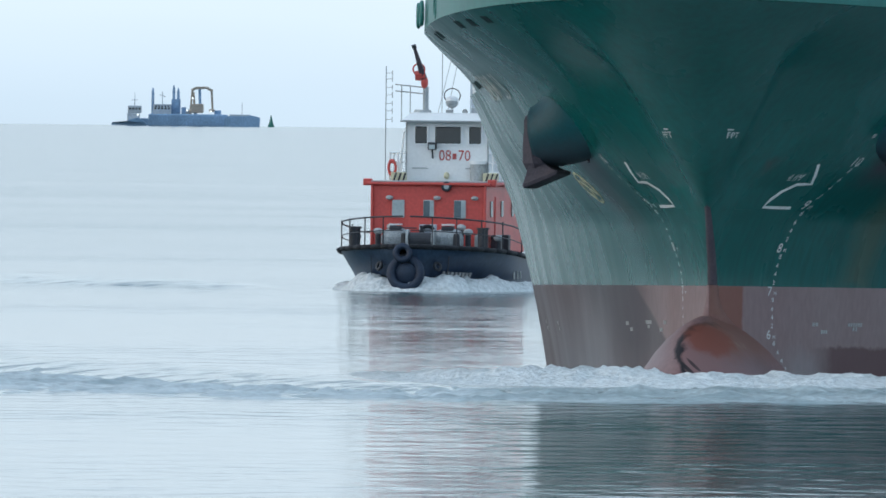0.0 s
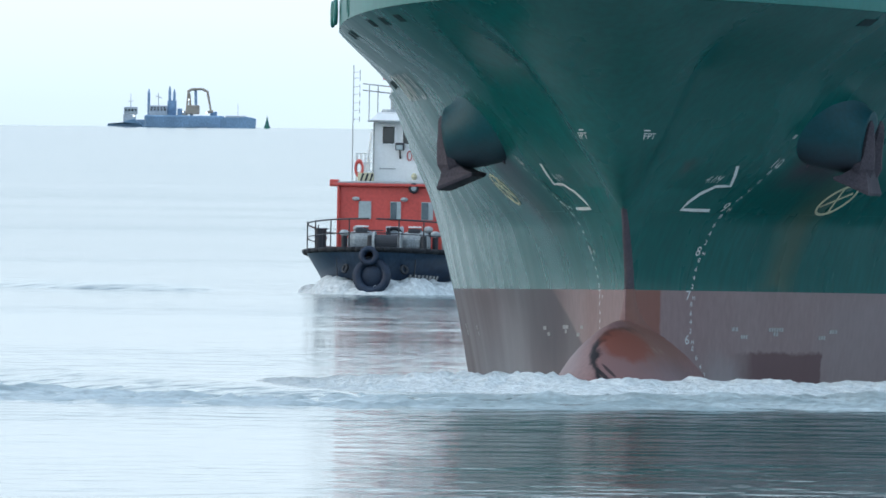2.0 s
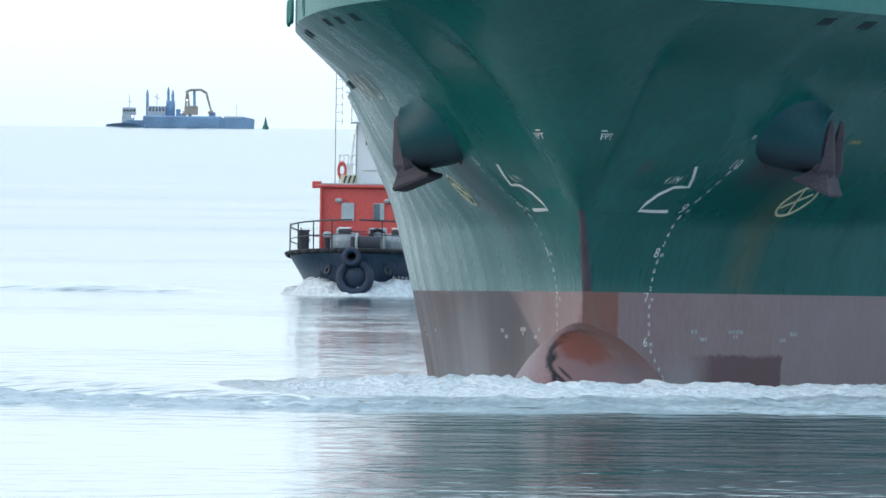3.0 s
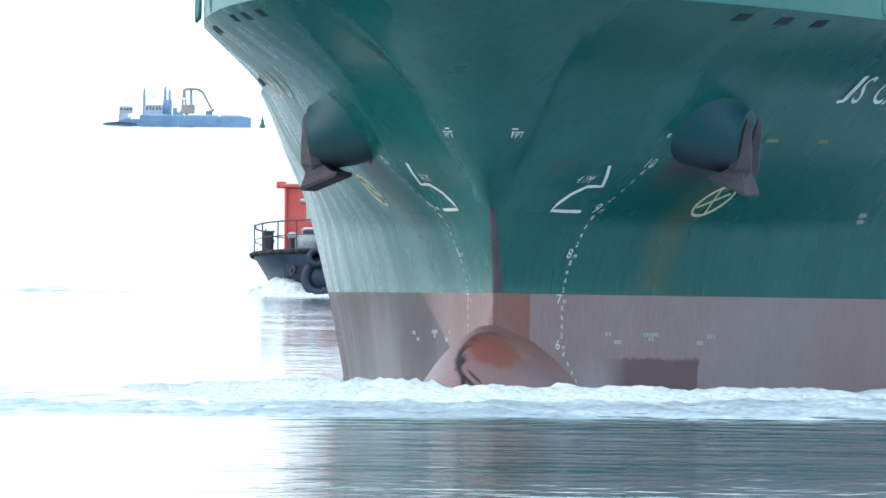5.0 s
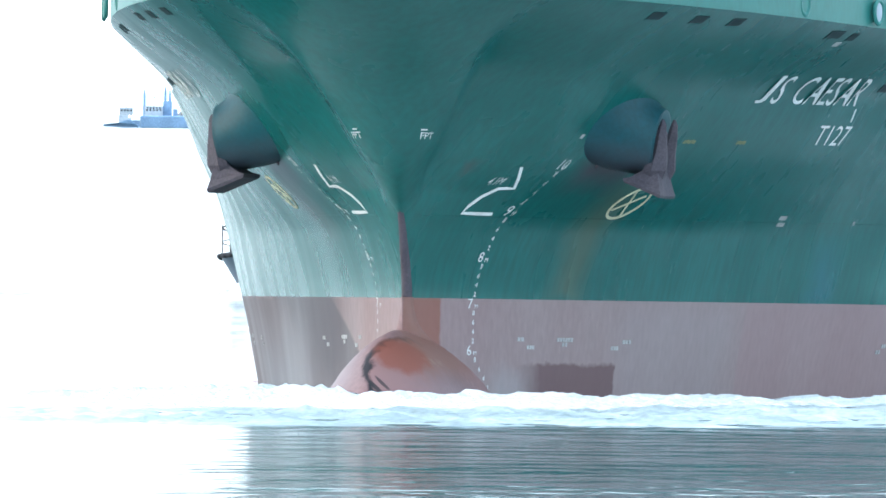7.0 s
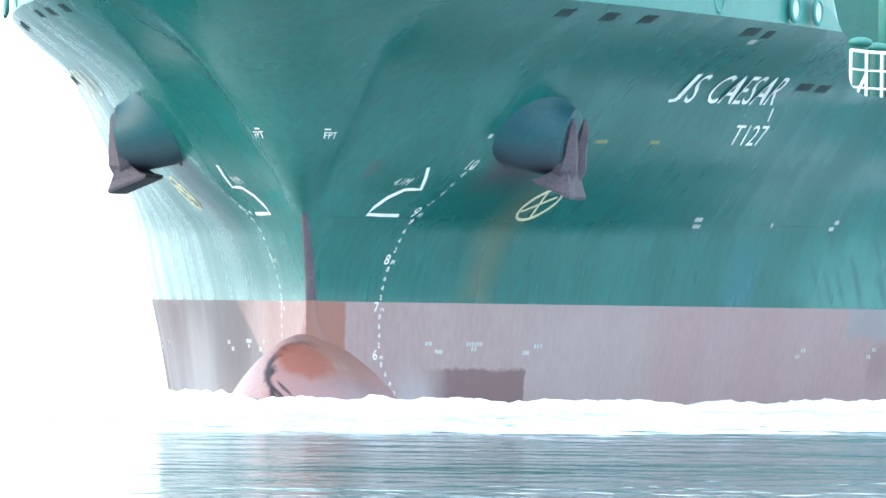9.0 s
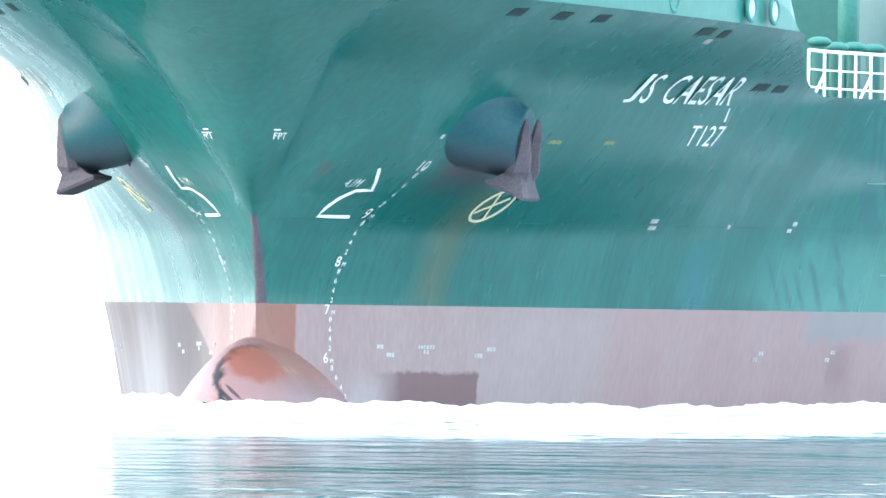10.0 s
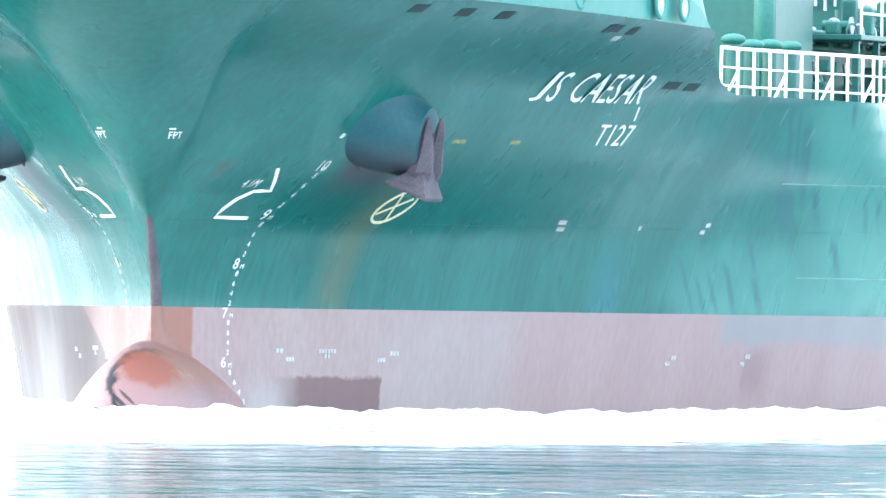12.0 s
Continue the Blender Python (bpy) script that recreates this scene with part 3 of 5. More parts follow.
for side in (1, -1):
    for text, v0, v1 in (("J", 6.55, 6.83), ("S", 6.95, 7.27), ("CAESAR", 7.68, 10.3)):
        word(side, text, v0 if side > 0 else v1, 6.54, 0.86, WHITE_MARK, "name_lettering", "white ship's name lettering", lean=0.12, span=v1 - v0)
word(1, "T127", 9.52, 5.68, 0.62, WHITE_MARK, "number_lettering", "white plating number", lean=0.15, span=1.25)
stroke(1, [(10.52, 6.2), (10.42, 6.48)], 0.05, WHITE_MARK, "plating_mark", ship)
for side in (1, -1):
    word(side, "FPT", -1.16 if side > 0 else -1.0, 5.61, 0.2, WHITE_MARK, "tank_mark", "white tank lettering", 0.6, 0.6)
    stroke(side, [(-1.27, 5.80), (-1.19, 5.80)], 0.03, WHITE_MARK, "tank_line", ship)
    word(side, "4.1M", 1.02 if side > 0 else 1.36, 4.68, 0.22, WHITE_MARK, "bulb_length_mark", "", 0.62)
    stroke(side, [(1.29, 5.06), (1.48, 4.82), (1.64, 4.60), (1.5, 4.6), (1.36, 4.59), (1.2, 4.42), (1.08, 4.22), (1.03, 4.06), (1.35, 4.05), (1.74, 4.05)], 0.075, WHITE_MARK, "bulb_symbol", ship, "white bulbous-bow symbol")
    ring_v, ring_z = (5.12, 4.34) if side > 0 else (5.6, 4.49)
    ring = [(ring_v + 0.40 * math.cos(a) + 0.10 * math.sin(a), ring_z + 0.33 * math.sin(a)) for a in [math.tau * i / 28 for i in range(28)]]
    stroke(side, ring, 0.065, YELLOW_MARK, "thruster_ring", ship, "pale yellow bow-thruster ring", closed=True)
    stroke(side, [(ring_v - 0.34, ring_z - 0.16), (ring_v - 0.03, ring_z), (ring_v + 0.28, ring_z + 0.16)], 0.05, YELLOW_MARK, "thruster_cross", ship)
    stroke(side, [(ring_v + 0.08, ring_z - 0.28), (ring_v - 0.03, ring_z), (ring_v - 0.14, ring_z + 0.28)], 0.05, YELLOW_MARK, "thruster_cross", ship)
    # draught marks: numerals at the whole metres, dashes at each 0.2 m
    for k in range(6, 11):
        z = k - 4.87
        word(side, str(k), 1.98 if side > 0 else 2.22, z - 0.1, 0.3, WHITE_MARK, "draught_numeral", "white draught numeral", 0.9)
        word(side, "M", 2.16 if side > 0 else 2.02, z - 0.1, 0.13, WHITE_MARK, "draught_unit", "", 0.9)
        for q in range(1, 5):
            if k < 10:
                word(side, str(2 * q), 2.11 if side > 0 else 2.19, z + 0.2 * q - 0.05, 0.15, WHITE_MARK, "draught_figure", "small white draught figure", 0.95)
    for q in range(1, 6):
        z = 1.13 - 0.2 * q
        word(side, str(10 - 2 * q), (2.1 if side > 0 else 2.2) + 0.6 * (1.05 - z), z - 0.05, 0.15, WHITE_MARK, "draught_figure", "small white draught figure", 0.95)
    # small lettering that can't be read: plain bars
    for v, z, dv in ((5.22, 5.67, 0.5), (6.96, 5.68, 0.4)):
        for k in range(5):
            block(side, v + dv * 0.16 * (k - 2), z + 0.012 * (k % 2), dv * 0.11, 0.07, DULL_YELLOW, "small_bar")
    for v, z, dv in ((10.5, 4.09, 0.3), (10.55, 3.95, 0.3), (15.51, 4.09, 0.2), (15.38, 3.95, 0.2), (13.14, 4.0, 0.12), (1.95, 5.73, 0.12),
                     (3.47, 1.38, 0.24), (3.76, 1.21, 0.26), (4.74, 1.38, 0.55), (4.74, 1.28, 0.2), (6.24, 1.21, 0.28), (6.59, 1.35, 0.32), (15.46, 1.32, 0.22), (15.28, 1.19, 0.22), (18.25, 1.36, 0.22), (18.07, 1.2, 0.22), (6.95, 7.83, 0.26)):
        if side < 0 and z > 3:
            continue
        count = max(1, round(dv / 0.1))
        for k in range(count):
            block(side, v + dv * 0.85 * ((k + 0.5) / count - 0.5), z, dv * 0.62 / count, 0.085, DULL_MARK, "small_bar")
    # mooring ports under the knuckle, dark panels drawn for the shade inside
    for v, z, dv in ((0.44, 8.29, 0.34), (1.64, 8.24, 0.36), (2.76, 8.21, 0.38), (6.46, 8.03, 0.5), (7.19, 7.99, 0.28), (11.0, 6.94, 0.52), (11.78, 6.92, 0.46)):
        block(side, v, z, dv, 0.15, DARK, "mooring_port", "dark rectangular panel for a shaded mooring port")
        stroke(side, [(v - dv / 2 - 0.02, z - 0.085), (v + dv / 2 + 0.02, z - 0.085)], 0.03, GREEN, "port_lip", ship)
    # oval fairleads through the bulwark
    for v in (3.71, 4.77, 7.52, 8.42):
        u, du = half_breadth(v, 8.3), half_breadth(v + 0.1, 8.3) - half_breadth(v, 8.3)
        turn = math.degrees(math.atan2(du, 0.1))
        m = pose(side * (u + 0.02), v, sheer(v) + 0.33, 0, 0, 0) @ pose(0, 0, 0, 0, 0, -side * turn) @ pose(0, 0, 0, 0, 90, 0)
        lead = part("fairlead", torus(0.22, 0.05, m @ Matrix.Diagonal((1.15, 0.75, 1, 1)), 24, 8), LIGHT_GREEN, ship, "oval fairlead with a rounded rim", smooth=True)
        disc = bmesh.new()
        bmesh.ops.create_cone(disc, cap_ends=True, segments=20, radius1=0.2, radius2=0.2, depth=0.03, matrix=m @ Matrix.Diagonal((1.15, 0.75, 1, 1)))
        part("fairlead_opening", disc, PALE_STEEL if v > 7 else LIGHT_GREEN, ship)

# welded seams
for side in (1, -1):
    for z, v1 in ((3.98, 24),):
        stroke(side, [(stem_at(z) + 0.3 + (v1 - stem_at(z)) * (i / 40) ** 1.5, z) for i in range(41)], 0.03, GREEN, "plate_seam", ship)
PALE_SEAM = material("pale_weld_paint", (0.16, 0.36, 0.32), 0.5, spread=0.3, grain=6)
for z, v0 in ((5.0, 17.6), (3.03, 19.4)):
    stroke(1, [(v0 + 0.5 * i, z) for i in range(50)], 0.028, PALE_SEAM, "plate_seam", ship)

# anchors, hung on rounded bolsters that stand out from the flare
def loft(rings, caps=(True, True)):
    bm = bmesh.new()
    made = [[bm.verts.new(p) for p in ring] for ring in rings]
    n = len(made[0])
    for a, b in zip(made, made[1:]):
        for i in range(n):
            bm.faces.new((a[i], a[(i + 1) % n], b[(i + 1) % n], b[i]))
    if caps[0]:
        bm.faces.new(made[0][::-1])
    if caps[1]:
        bm.faces.new(made[-1])
    return bm


def bolster_face(v, z):
    """How far outboard the bolster's end stands: it leans in towards the water."""
    return 4.93 + 0.17 * (z - 6.2) - 0.06 * (v - 3.3)


for side in (1, -1):
    turns = [math.tau * k / 40 for k in range(40)]
    rings = []
    for s in (0, 0.06, 0.14, 0.25, 0.4, 0.55, 0.7, 0.85, 0.94, 1.0):
        ring = []
        for a in turns:
            v0, z0 = 3.05 + 1.1 * math.cos(a), 5.88 + 0.74 * math.sin(a) - 0.16 * math.cos(a)
            v1, z1 = 3.33 + 0.74 * math.cos(a), 5.62 + 0.72 * math.sin(a)
            q = 1 - (1 - s) ** 1.3
            v2, z2 = v0 + (v1 - v0) * q, z0 + (z1 - z0) * q
            u0 = half_breadth(v0, z0) - 0.06
            ring.append((side * (u0 + (bolster_face(v1, z1) - u0) * s ** 1.15), v2, z2))
        rings.append(ring)
    for shrink, inward in ((0.97, -0.015), (0.9, -0.01), (0.6, 0.03), (0.35, 0.05)):
        rings.append([(side * (bolster_face(3.33, 5.62 + 0.72 * shrink * math.sin(a)) - inward), 3.33 + 0.74 * shrink * math.cos(a), 5.62 + 0.72 * shrink * math.sin(a)) for a in turns])
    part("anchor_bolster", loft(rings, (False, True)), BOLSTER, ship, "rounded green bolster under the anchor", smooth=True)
    anchor = new("anchor")
    anchor["label"] = "rusty stockless anchor drawn up on its bolster"
    anchor.parent = ship
    # crown: a broad foot with a flared lower edge, narrowing to the fluke roots
    crown = loft([[(side * u, v, z - 0.42 * (u - 4.6) * low) for u, v in ring] for ring, z, low in (
        (((4.2, 2.62), (4.98, 2.62), (5.0, 2.8), (5.0, 3.85), (4.98, 4.02), (4.2, 4.02)), 4.60, 1.0),
        (((4.18, 2.6), (5.0, 2.6), (5.03, 2.8), (5.03, 3.85), (5.0, 4.04), (4.18, 4.04)), 4.67, 1.0),
        (((4.34, 2.7), (4.96, 2.7), (5.0, 2.85), (5.0, 3.8), (4.96, 3.94), (4.34, 3.94)), 4.80, 0.8),
        (((4.56, 2.82), (4.9, 2.8), (4.94, 2.95), (4.94, 3.7), (4.9, 3.84), (4.56, 3.82)), 5.02, 0.4),
        (((4.66, 2.9), (4.86, 2.88), (4.90, 3.0), (4.90, 3.65), (4.86, 3.76), (4.66, 3.74)), 5.2, 0.0),
        (((4.7, 3.02), (4.86, 3.0), (4.90, 3.1), (4.90, 3.5), (4.86, 3.6), (4.7, 3.58)), 5.42, 0.0))])
    part("crown", crown, RUST, anchor, "rusty anchor crown with a flared foot")
    for v0, v1, u1 in ((2.93, 2.9, 4.98), (3.72, 3.66, 5.05)):
        fluke = loft([[(side * (u + du * w), v + dv * w, z) for du, dv in ((-1, -0.7), (-0.2, -1), (1, -0.25), (1, 0.25), (-0.2, 1), (-1, 0.7))] for u, v, z, w in (
            (4.74, v0 * 0.8 + 0.66, 4.7, 0.16), (4.82, v0, 5.02, 0.24), (4.9, v0 * 0.6 + v1 * 0.4, 5.4, 0.17), (u1 - 0.04, v1, 5.75, 0.11), (u1, v1, 6.0, 0.07), (u1, v1, 6.12, 0.025))])
        part("fluke", fluke, RUST, anchor, "pointed rusty fluke")
    shank = loft([[(side * (u + du), 3.3 + dv, z) for du, dv in ((-0.09, -0.13), (0.07, -0.13), (0.11, -0.07), (0.11, 0.07), (0.07, 0.13), (-0.09, 0.13))] for u, z in ((4.85, 4.9), (4.88, 5.3), (4.86, 5.6), (4.6, 5.85))])
    part("shank", shank, RUST, anchor)
    part("shackle", torus(0.13, 0.035, pose(side * 4.93, 3.3, 5.72, 0, 90, 0), 16, 6), RUST, anchor, smooth=True)
    # dark disc on the bolster's face stands for the shaded pipe
    part("hawse_hole", rod((side * 4.5, 3.3, 5.72), (side * 4.815, 3.3, 5.72), 0.24, n=20), DARK, ship, "dark disc for the shaded hawse pipe mouth")
    part("bolster_spur", rod((side * 3.6, 3.0, 5.28), (side * 3.5, 2.95, 5.05), 0.07, 0.02), RUST, ship)

# white guard rail along the main deck edge
rail_v = [13.4 + 0.66 * i for i in range(47)]
for side in (1, -1):
    edge = [Vector((side * (half_breadth(v, 6.7) - 0.06), v, min(sheer(v), 6.82) - 0.02)) for v in rail_v]
    for h, r in ((0.98, 0.035), (0.58, 0.018), (0.2, 0.022)):
        bm = bmesh.new()
        for a, b in zip(edge, edge[1:]):
            rod(a + Vector((0, 0, h)), b + Vector((0, 0, h)), r, bm=bm, n=6)
        part("guard_rail", bm, WHITE, ship, "white guard rail")
    for i, p in enumerate(edge):
        part("stanchion", box(0.045, 0.1, 1.0, p, 0.008), WHITE, ship)
        if i % 3 == 1:
            part("stay", rod(p + Vector((-side * 0.12, -0.5, 0.0)), p + Vector((0, 0, 0.5)), 0.028, n=6), WHITE, ship)

# green deckhouse abaft the forecastle, its corner post, vents and gear
part("deckhouse", box(15.8, 4.4, 4.4, (0, 22.2, 6.35), 0.12), HOUSE_GREEN, ship, "plain green steel deckhouse")
for side in (1, -1):
    part("corner_post", rod((side * 7.8, 20.15, 6.4), (side * 7.8, 20.15, 10.7), 0.24, n=16), DECK_GREEN, ship, smooth=True)
    part("downpipe", rod((side * 7.95, 20.4, 7.2), (side * 7.95, 20.4, 9.6), 0.05), HOUSE_GREEN, ship)
    for v, u, h in ((16.6, 8.0, 1.6), (17.4, 8.2, 1.5), (18.2, 8.4, 1.52), (19.2, 8.6, 1.5)):
        vent = part("mushroom_vent", rod((side * u, v, 6.4), (side * u, v, 6.4 + h), 0.16, n=14), HOUSE_GREEN, ship, "green mushroom vent", smooth=False)
        part("vent_cap", ball(0.27, (side * u, v, 6.4 + h), (1, 1, 0.45), 8), DECK_GREEN, vent, smooth=True)
    part("gear_platform", box(2.4, 12, 0.12, (side * 7.6, 31, 8.15), 0.02), HOUSE_GREEN, ship)
    for i in range(7):
        part("platform_leg", box(0.14, 0.14, 1.75, (side * 8.6, 25.4 + 1.9 * i, 6.4), 0.01), HOUSE_GREEN, ship)
        part("stanchion", box(0.05, 0.05, 0.9, (side * 8.75, 25.2 + 1.95 * i, 8.27), 0.006), WHITE, ship)
    for h in (0.45, 0.9):
        part("guard_rail", rod((side * 8.75, 25.2, 8.27 + h), (side * 8.75, 36.9, 8.27 + h), 0.03, n=6), WHITE, ship)
    rng = random.Random(4)
    for i in range(14):
        v, u = 25.2 + 0.85 * i, 7.9 + rng.uniform(-0.5, 0.8)
        kind = i % 3
        if kind == 0:
            gear = part("winch_box", box(0.7, 0.6, rng.uniform(0.8, 1.3), (side * u, v, 6.4), 0.05), HOUSE_GREEN, ship)
        elif kind == 1:
            gear = part("valve", rod((side * u, v, 6.4), (side * u, v, 7.4), 0.1), DECK_GREEN, ship)
            part("hand_wheel", torus(0.24, 0.035, pose(side * u, v, 7.45, 0, 70, 0), 16, 6), GREY, gear, smooth=True)
        else:
            gear = part("pipe_bend", torus(0.4, 0.09, pose(side * u, v, 6.9, 90, 0, 70), 18, 8), HOUSE_GREEN, ship, smooth=True)
        if kind != 1:
            part("fitting", box(0.3, 0.25, 0.25, (side * (u + 0.2), v + 0.1, 7.3 + rng.uniform(0, 0.4)), 0.04), GREY if i % 2 else DECK_GREEN, gear)


part("hatch_coaming", box(14.6, 46, 1.55, (0, 48.4, 6.4), 0.06), HOUSE_GREEN, ship, "long green hatch coaming")
for side in (1, -1):
    post = part("crane_post", box(1.05, 1.6, 3.7, (side * 6.2, 33, 7.95), 0.08), HOUSE_GREEN, ship, "green steel crane post behind the deckhouse")
    for k in range(4):
        part("hose", rod((side * (5.9 + 0.22 * k), 32.1, 8.9 + 0.1 * (k % 2)), (side * (5.95 + 0.2 * k), 32.15, 11.5), 0.035, n=6), PALE_STEEL, post)
    part("post_collar", box(1.2, 1.75, 0.14, (side * 6.2, 33, 9.5), 0.03), DECK_GREEN, post)
rng = random.Random(9)
for side in (1, -1):
    for i in range(16):
        v = 25.6 + 0.8 * i
        h = rng.uniform(0.35, 0.95)
        kind = i % 4
        if kind == 0:
            part("hydraulic_box", box(0.5, 0.45, h, (side * 7.0, v, 7.95), 0.05), DECK_GREEN, ship)
        elif kind == 1:
            part("cleat", torus(0.26, 0.07, pose(side * 7.05, v, 8.2, 0, 80, 0), 16, 7), GREY, ship, smooth=True)
        elif kind == 2:
            part("riser_pipe", rod((side * 7.05, v, 7.9), (side * 7.05, v, 8.0 + h), 0.09, n=10), HOUSE_GREEN, ship)
        else:
            part("pipe_clamp", box(0.3, 0.5, h * 0.6, (side * 6.9, v, 7.95), 0.04), PALE_STEEL, ship)
    for z, r in ((8.0, 0.1), (8.35, 0.06)):
        part("deck_pipe", rod((side * 7.15, 25, z), (side * 7.15, 60, z), r, n=10), DECK_GREEN, ship)


for side in (1, -1):
    for i in range(20):
        v, tall = 25.4 + 0.58 * i, 0.28 + 0.16 * ((i * 7) % 4)
        motor = part("winch_motor", box(0.32, 0.3, tall, (side * (8.1 + 0.22 * (i % 3)), v, 8.27), 0.05), HOUSE_GREEN if i % 2 else DECK_GREEN, ship, "green hydraulic winch motor")
        part("winch_drum", rod((side * 7.8, v + 0.26, 8.46), (side * 8.4, v + 0.26, 8.46), 0.11, n=12), DECK_GREEN, motor)
        part("drum_flange", rod((side * 8.4, v + 0.26, 8.46), (side * 8.45, v + 0.26, 8.46), 0.19, n=16), GREY if i % 3 == 0 else HOUSE_GREEN, motor)
        part("hose_loop", torus(0.2, 0.025, pose(side * 8.5, v, 8.3, 90, 0, 65), 16, 6), PALE_STEEL if i % 2 else HOUSE_GREEN, motor, smooth=True)
        part("motor_cap", ball(0.13, (side * (8.1 + 0.22 * (i % 3)), v, 8.27 + tall), (1, 1, 0.6), 6), DIM_GREY, motor, smooth=True)


# ---- foam and waves that travel with the hulls ----
def ridge(path, heights, width, seed, steps=6, cells=14, rough=0.5, sink=0.12):
    """A lumpy ridge of water along a path: a grid over its length and width."""
    pts = []
    for (a, b), (h1, h2) in zip(zip(path, path[1:]), zip(heights, heights[1:])):
        n = max(2, int((Vector(b) - Vector(a)).length / (1.0 / steps)))
        pts += [(Vector(a).lerp(Vector(b), i / n), h1 + (h2 - h1) * i / n) for i in range(n)]
    grid = []
    for i, (p, h) in enumerate(pts):
        q, o = pts[min(i + 3, len(pts) - 1)][0], pts[max(i - 3, 0)][0]
        d = (q - o).normalized()
        side = Vector((d.y, -d.x))
        row = []
        for k in range(cells + 1):
            f = 2 * k / cells - 1
            base = p + side * f * width * (0.5 + 0.5 * h / max(heights)) / 2
            bell = max(0.0, 1 - f * f) ** 1.3
            at = Vector((base.x, base.y, seed))
            lump = noise.noise(at * 0.9) * 0.5 + noise.noise(at * 2.6) * 0.35 + noise.noise(at * 6.0) * 0.2
            row.append((base.x, base.y, h * bell * (1 + rough * lump) + rough * 0.16 * lump * bell - sink * (abs(f) ** 4) - 0.01))
        grid.append(row)
    bm = sheet(grid)
    bm.normal_update()
    if sum(f.normal.z for f in bm.faces) < 0:
        bmesh.ops.reverse_faces(bm, faces=bm.faces[:])
    return bm


bow_wave = thing("bow_wave", "white foaming bow wave rolling before the cargo ship", "bow wave")
part("foam_crest", ridge([(-14, 20), (-11.0, 12), (-7.3, 3.5), (-4.4, -1.6), (-2.2, -4.0), (0, -4.9), (2.2, -4.0), (4.5, -0.6), (6.9, 3.7), (9.4, 8.5), (11.8, 14.5), (13.4, 23), (14.0, 36), (14.2, 60)],
                         [-0.1, -0.05, 0.08, 0.22, 0.31, 0.29, 0.25, 0.19, 0.15, 0.12, 0.10, 0.08, 0.06, -0.03], 8.0, 3.1, 11, 36, 0.9), FOAM, bow_wave, "broken white foam", smooth=True)
part("wash", ridge([(-18, 2), (-13, -10), (-8, -17), (-3, -20), (2.5, -19), (7, -14.5), (10.5, -8), (14, -1), (17.5, 8), (20, 20), (21.5, 34)],
                   [-0.01, 0.006, 0.013, 0.014, 0.014, 0.014, 0.014, 0.014, 0.012, 0.008, -0.01], 26.0, 7.7, 4, 56, 2.0), WASH, bow_wave, "pale churned water before the foam", smooth=True)
part("swell", ridge([(-0.5, -19.5), (-3.6, -16.0), (-11, -4), (-19, 9.6), (-40, 46), (-70, 97)], [-0.08, 0.16, 0.27, 0.27, 0.22, -0.06], 7.0, 1.3, 1.2, 14, 0.25, 0.05), WATER, bow_wave, "smooth low swell spreading from the bow", smooth=True)

tug_wave = thing("tug_bow_wave", "small white bow wave under the tug's stem", "bow wave")
part("foam_crest", ridge([(-4.6, 19), (-3.7, 11), (-2.9, 5.5), (-2.0, 2.4), (-1.2, 0.8), (-0.1, 0.0), (1.2, 0.8), (2.2, 2.4), (3.2, 5.5), (4.2, 11), (5.2, 19)],
                         [-0.03, 0.08, 0.18, 0.36, 0.55, 0.16, 0.56, 0.46, 0.3, 0.2, -0.03], 1.7, 5.0, 10, 14, 0.9), FOAM, tug_wave, "broken white foam", smooth=True)
part("swell", ridge([(-4.0, 2), (-9, 8), (-22, 28), (-50, 75)], [-0.06, 0.24, 0.22, -0.06], 7, 2.2, 1.2, 14, 0.25, 0.05), WATER, tug_wave, "smooth low swell spreading from the bow", smooth=True)


# ---- the fire tug ----
def tug_half(v, z):
    f = min(max(z / 1.6, -0.4), 1.0)
    v0, full = 0.55 - 0.6 * f, 2.55 + 0.45 * f
    t = min(max((v - v0) / (8.5 - 3.3 * f), 0.0), 1.0)
    return full * (1 - (1 - t) ** 2) ** (1 / (1.15 + 0.45 * f)) * (1 if v < 17 else max(0.05, 1 - ((v - 17) / 5.2) ** 2) ** 0.5)


def tug_sheer(v):
    return 1.72 - 0.42 * min(1, v / 9) + 0.1 * max(0, (v - 12) / 10)


tug = thing("fire_tug", "small fire-fighting tug with navy hull, red deckhouse and white wheelhouse", "tugboat")
hull_bm = bmesh.new()
tug_spans = [0.55 * (i / 6) ** 2 for i in range(7)] + [0.8 + 0.3 * i for i in range(14)] + [5.5 + 1.0 * i for i in range(17)]
for side in (1, -1):
    sheet([[(side * tug_half(w + (0.55 - 0.6 * max(-0.4, f)) * max(0, 1 - w / 3), tug_sheer(w) * f), w + (0.55 - 0.6 * max(-0.4, f)) * max(0, 1 - w / 3), tug_sheer(w) * f) for w in tug_spans] for f in [-0.4 + 1.4 * j / 14 for j in range(15)]], hull_bm)
bmesh.ops.remove_doubles(hull_bm, verts=hull_bm.verts, dist=0.004)
part("hull", hull_bm, TUG_HULL, tug, "scuffed dark navy hull", smooth=True)
deck_bm = bmesh.new()
sheet([[(s * max(0, tug_half(v, 1.6) - 0.02), v, tug_sheer(v) - 0.03) for s in (-1, 0, 1)] for v in [0.02, 0.3, 0.8, 1.5, 2.5, 4, 6, 9, 12, 16, 18, 20, 21.5]], deck_bm)
part("deck", deck_bm, GREY, tug)
gun = [Vector((tug_half(v, 1.6) + 0.03, v, tug_sheer(v))) for v in [-0.04, 0.03, 0.12, 0.3, 0.6, 1, 1.5, 2.1, 2.8, 3.6, 5, 7, 9, 12, 15, 17.5]]
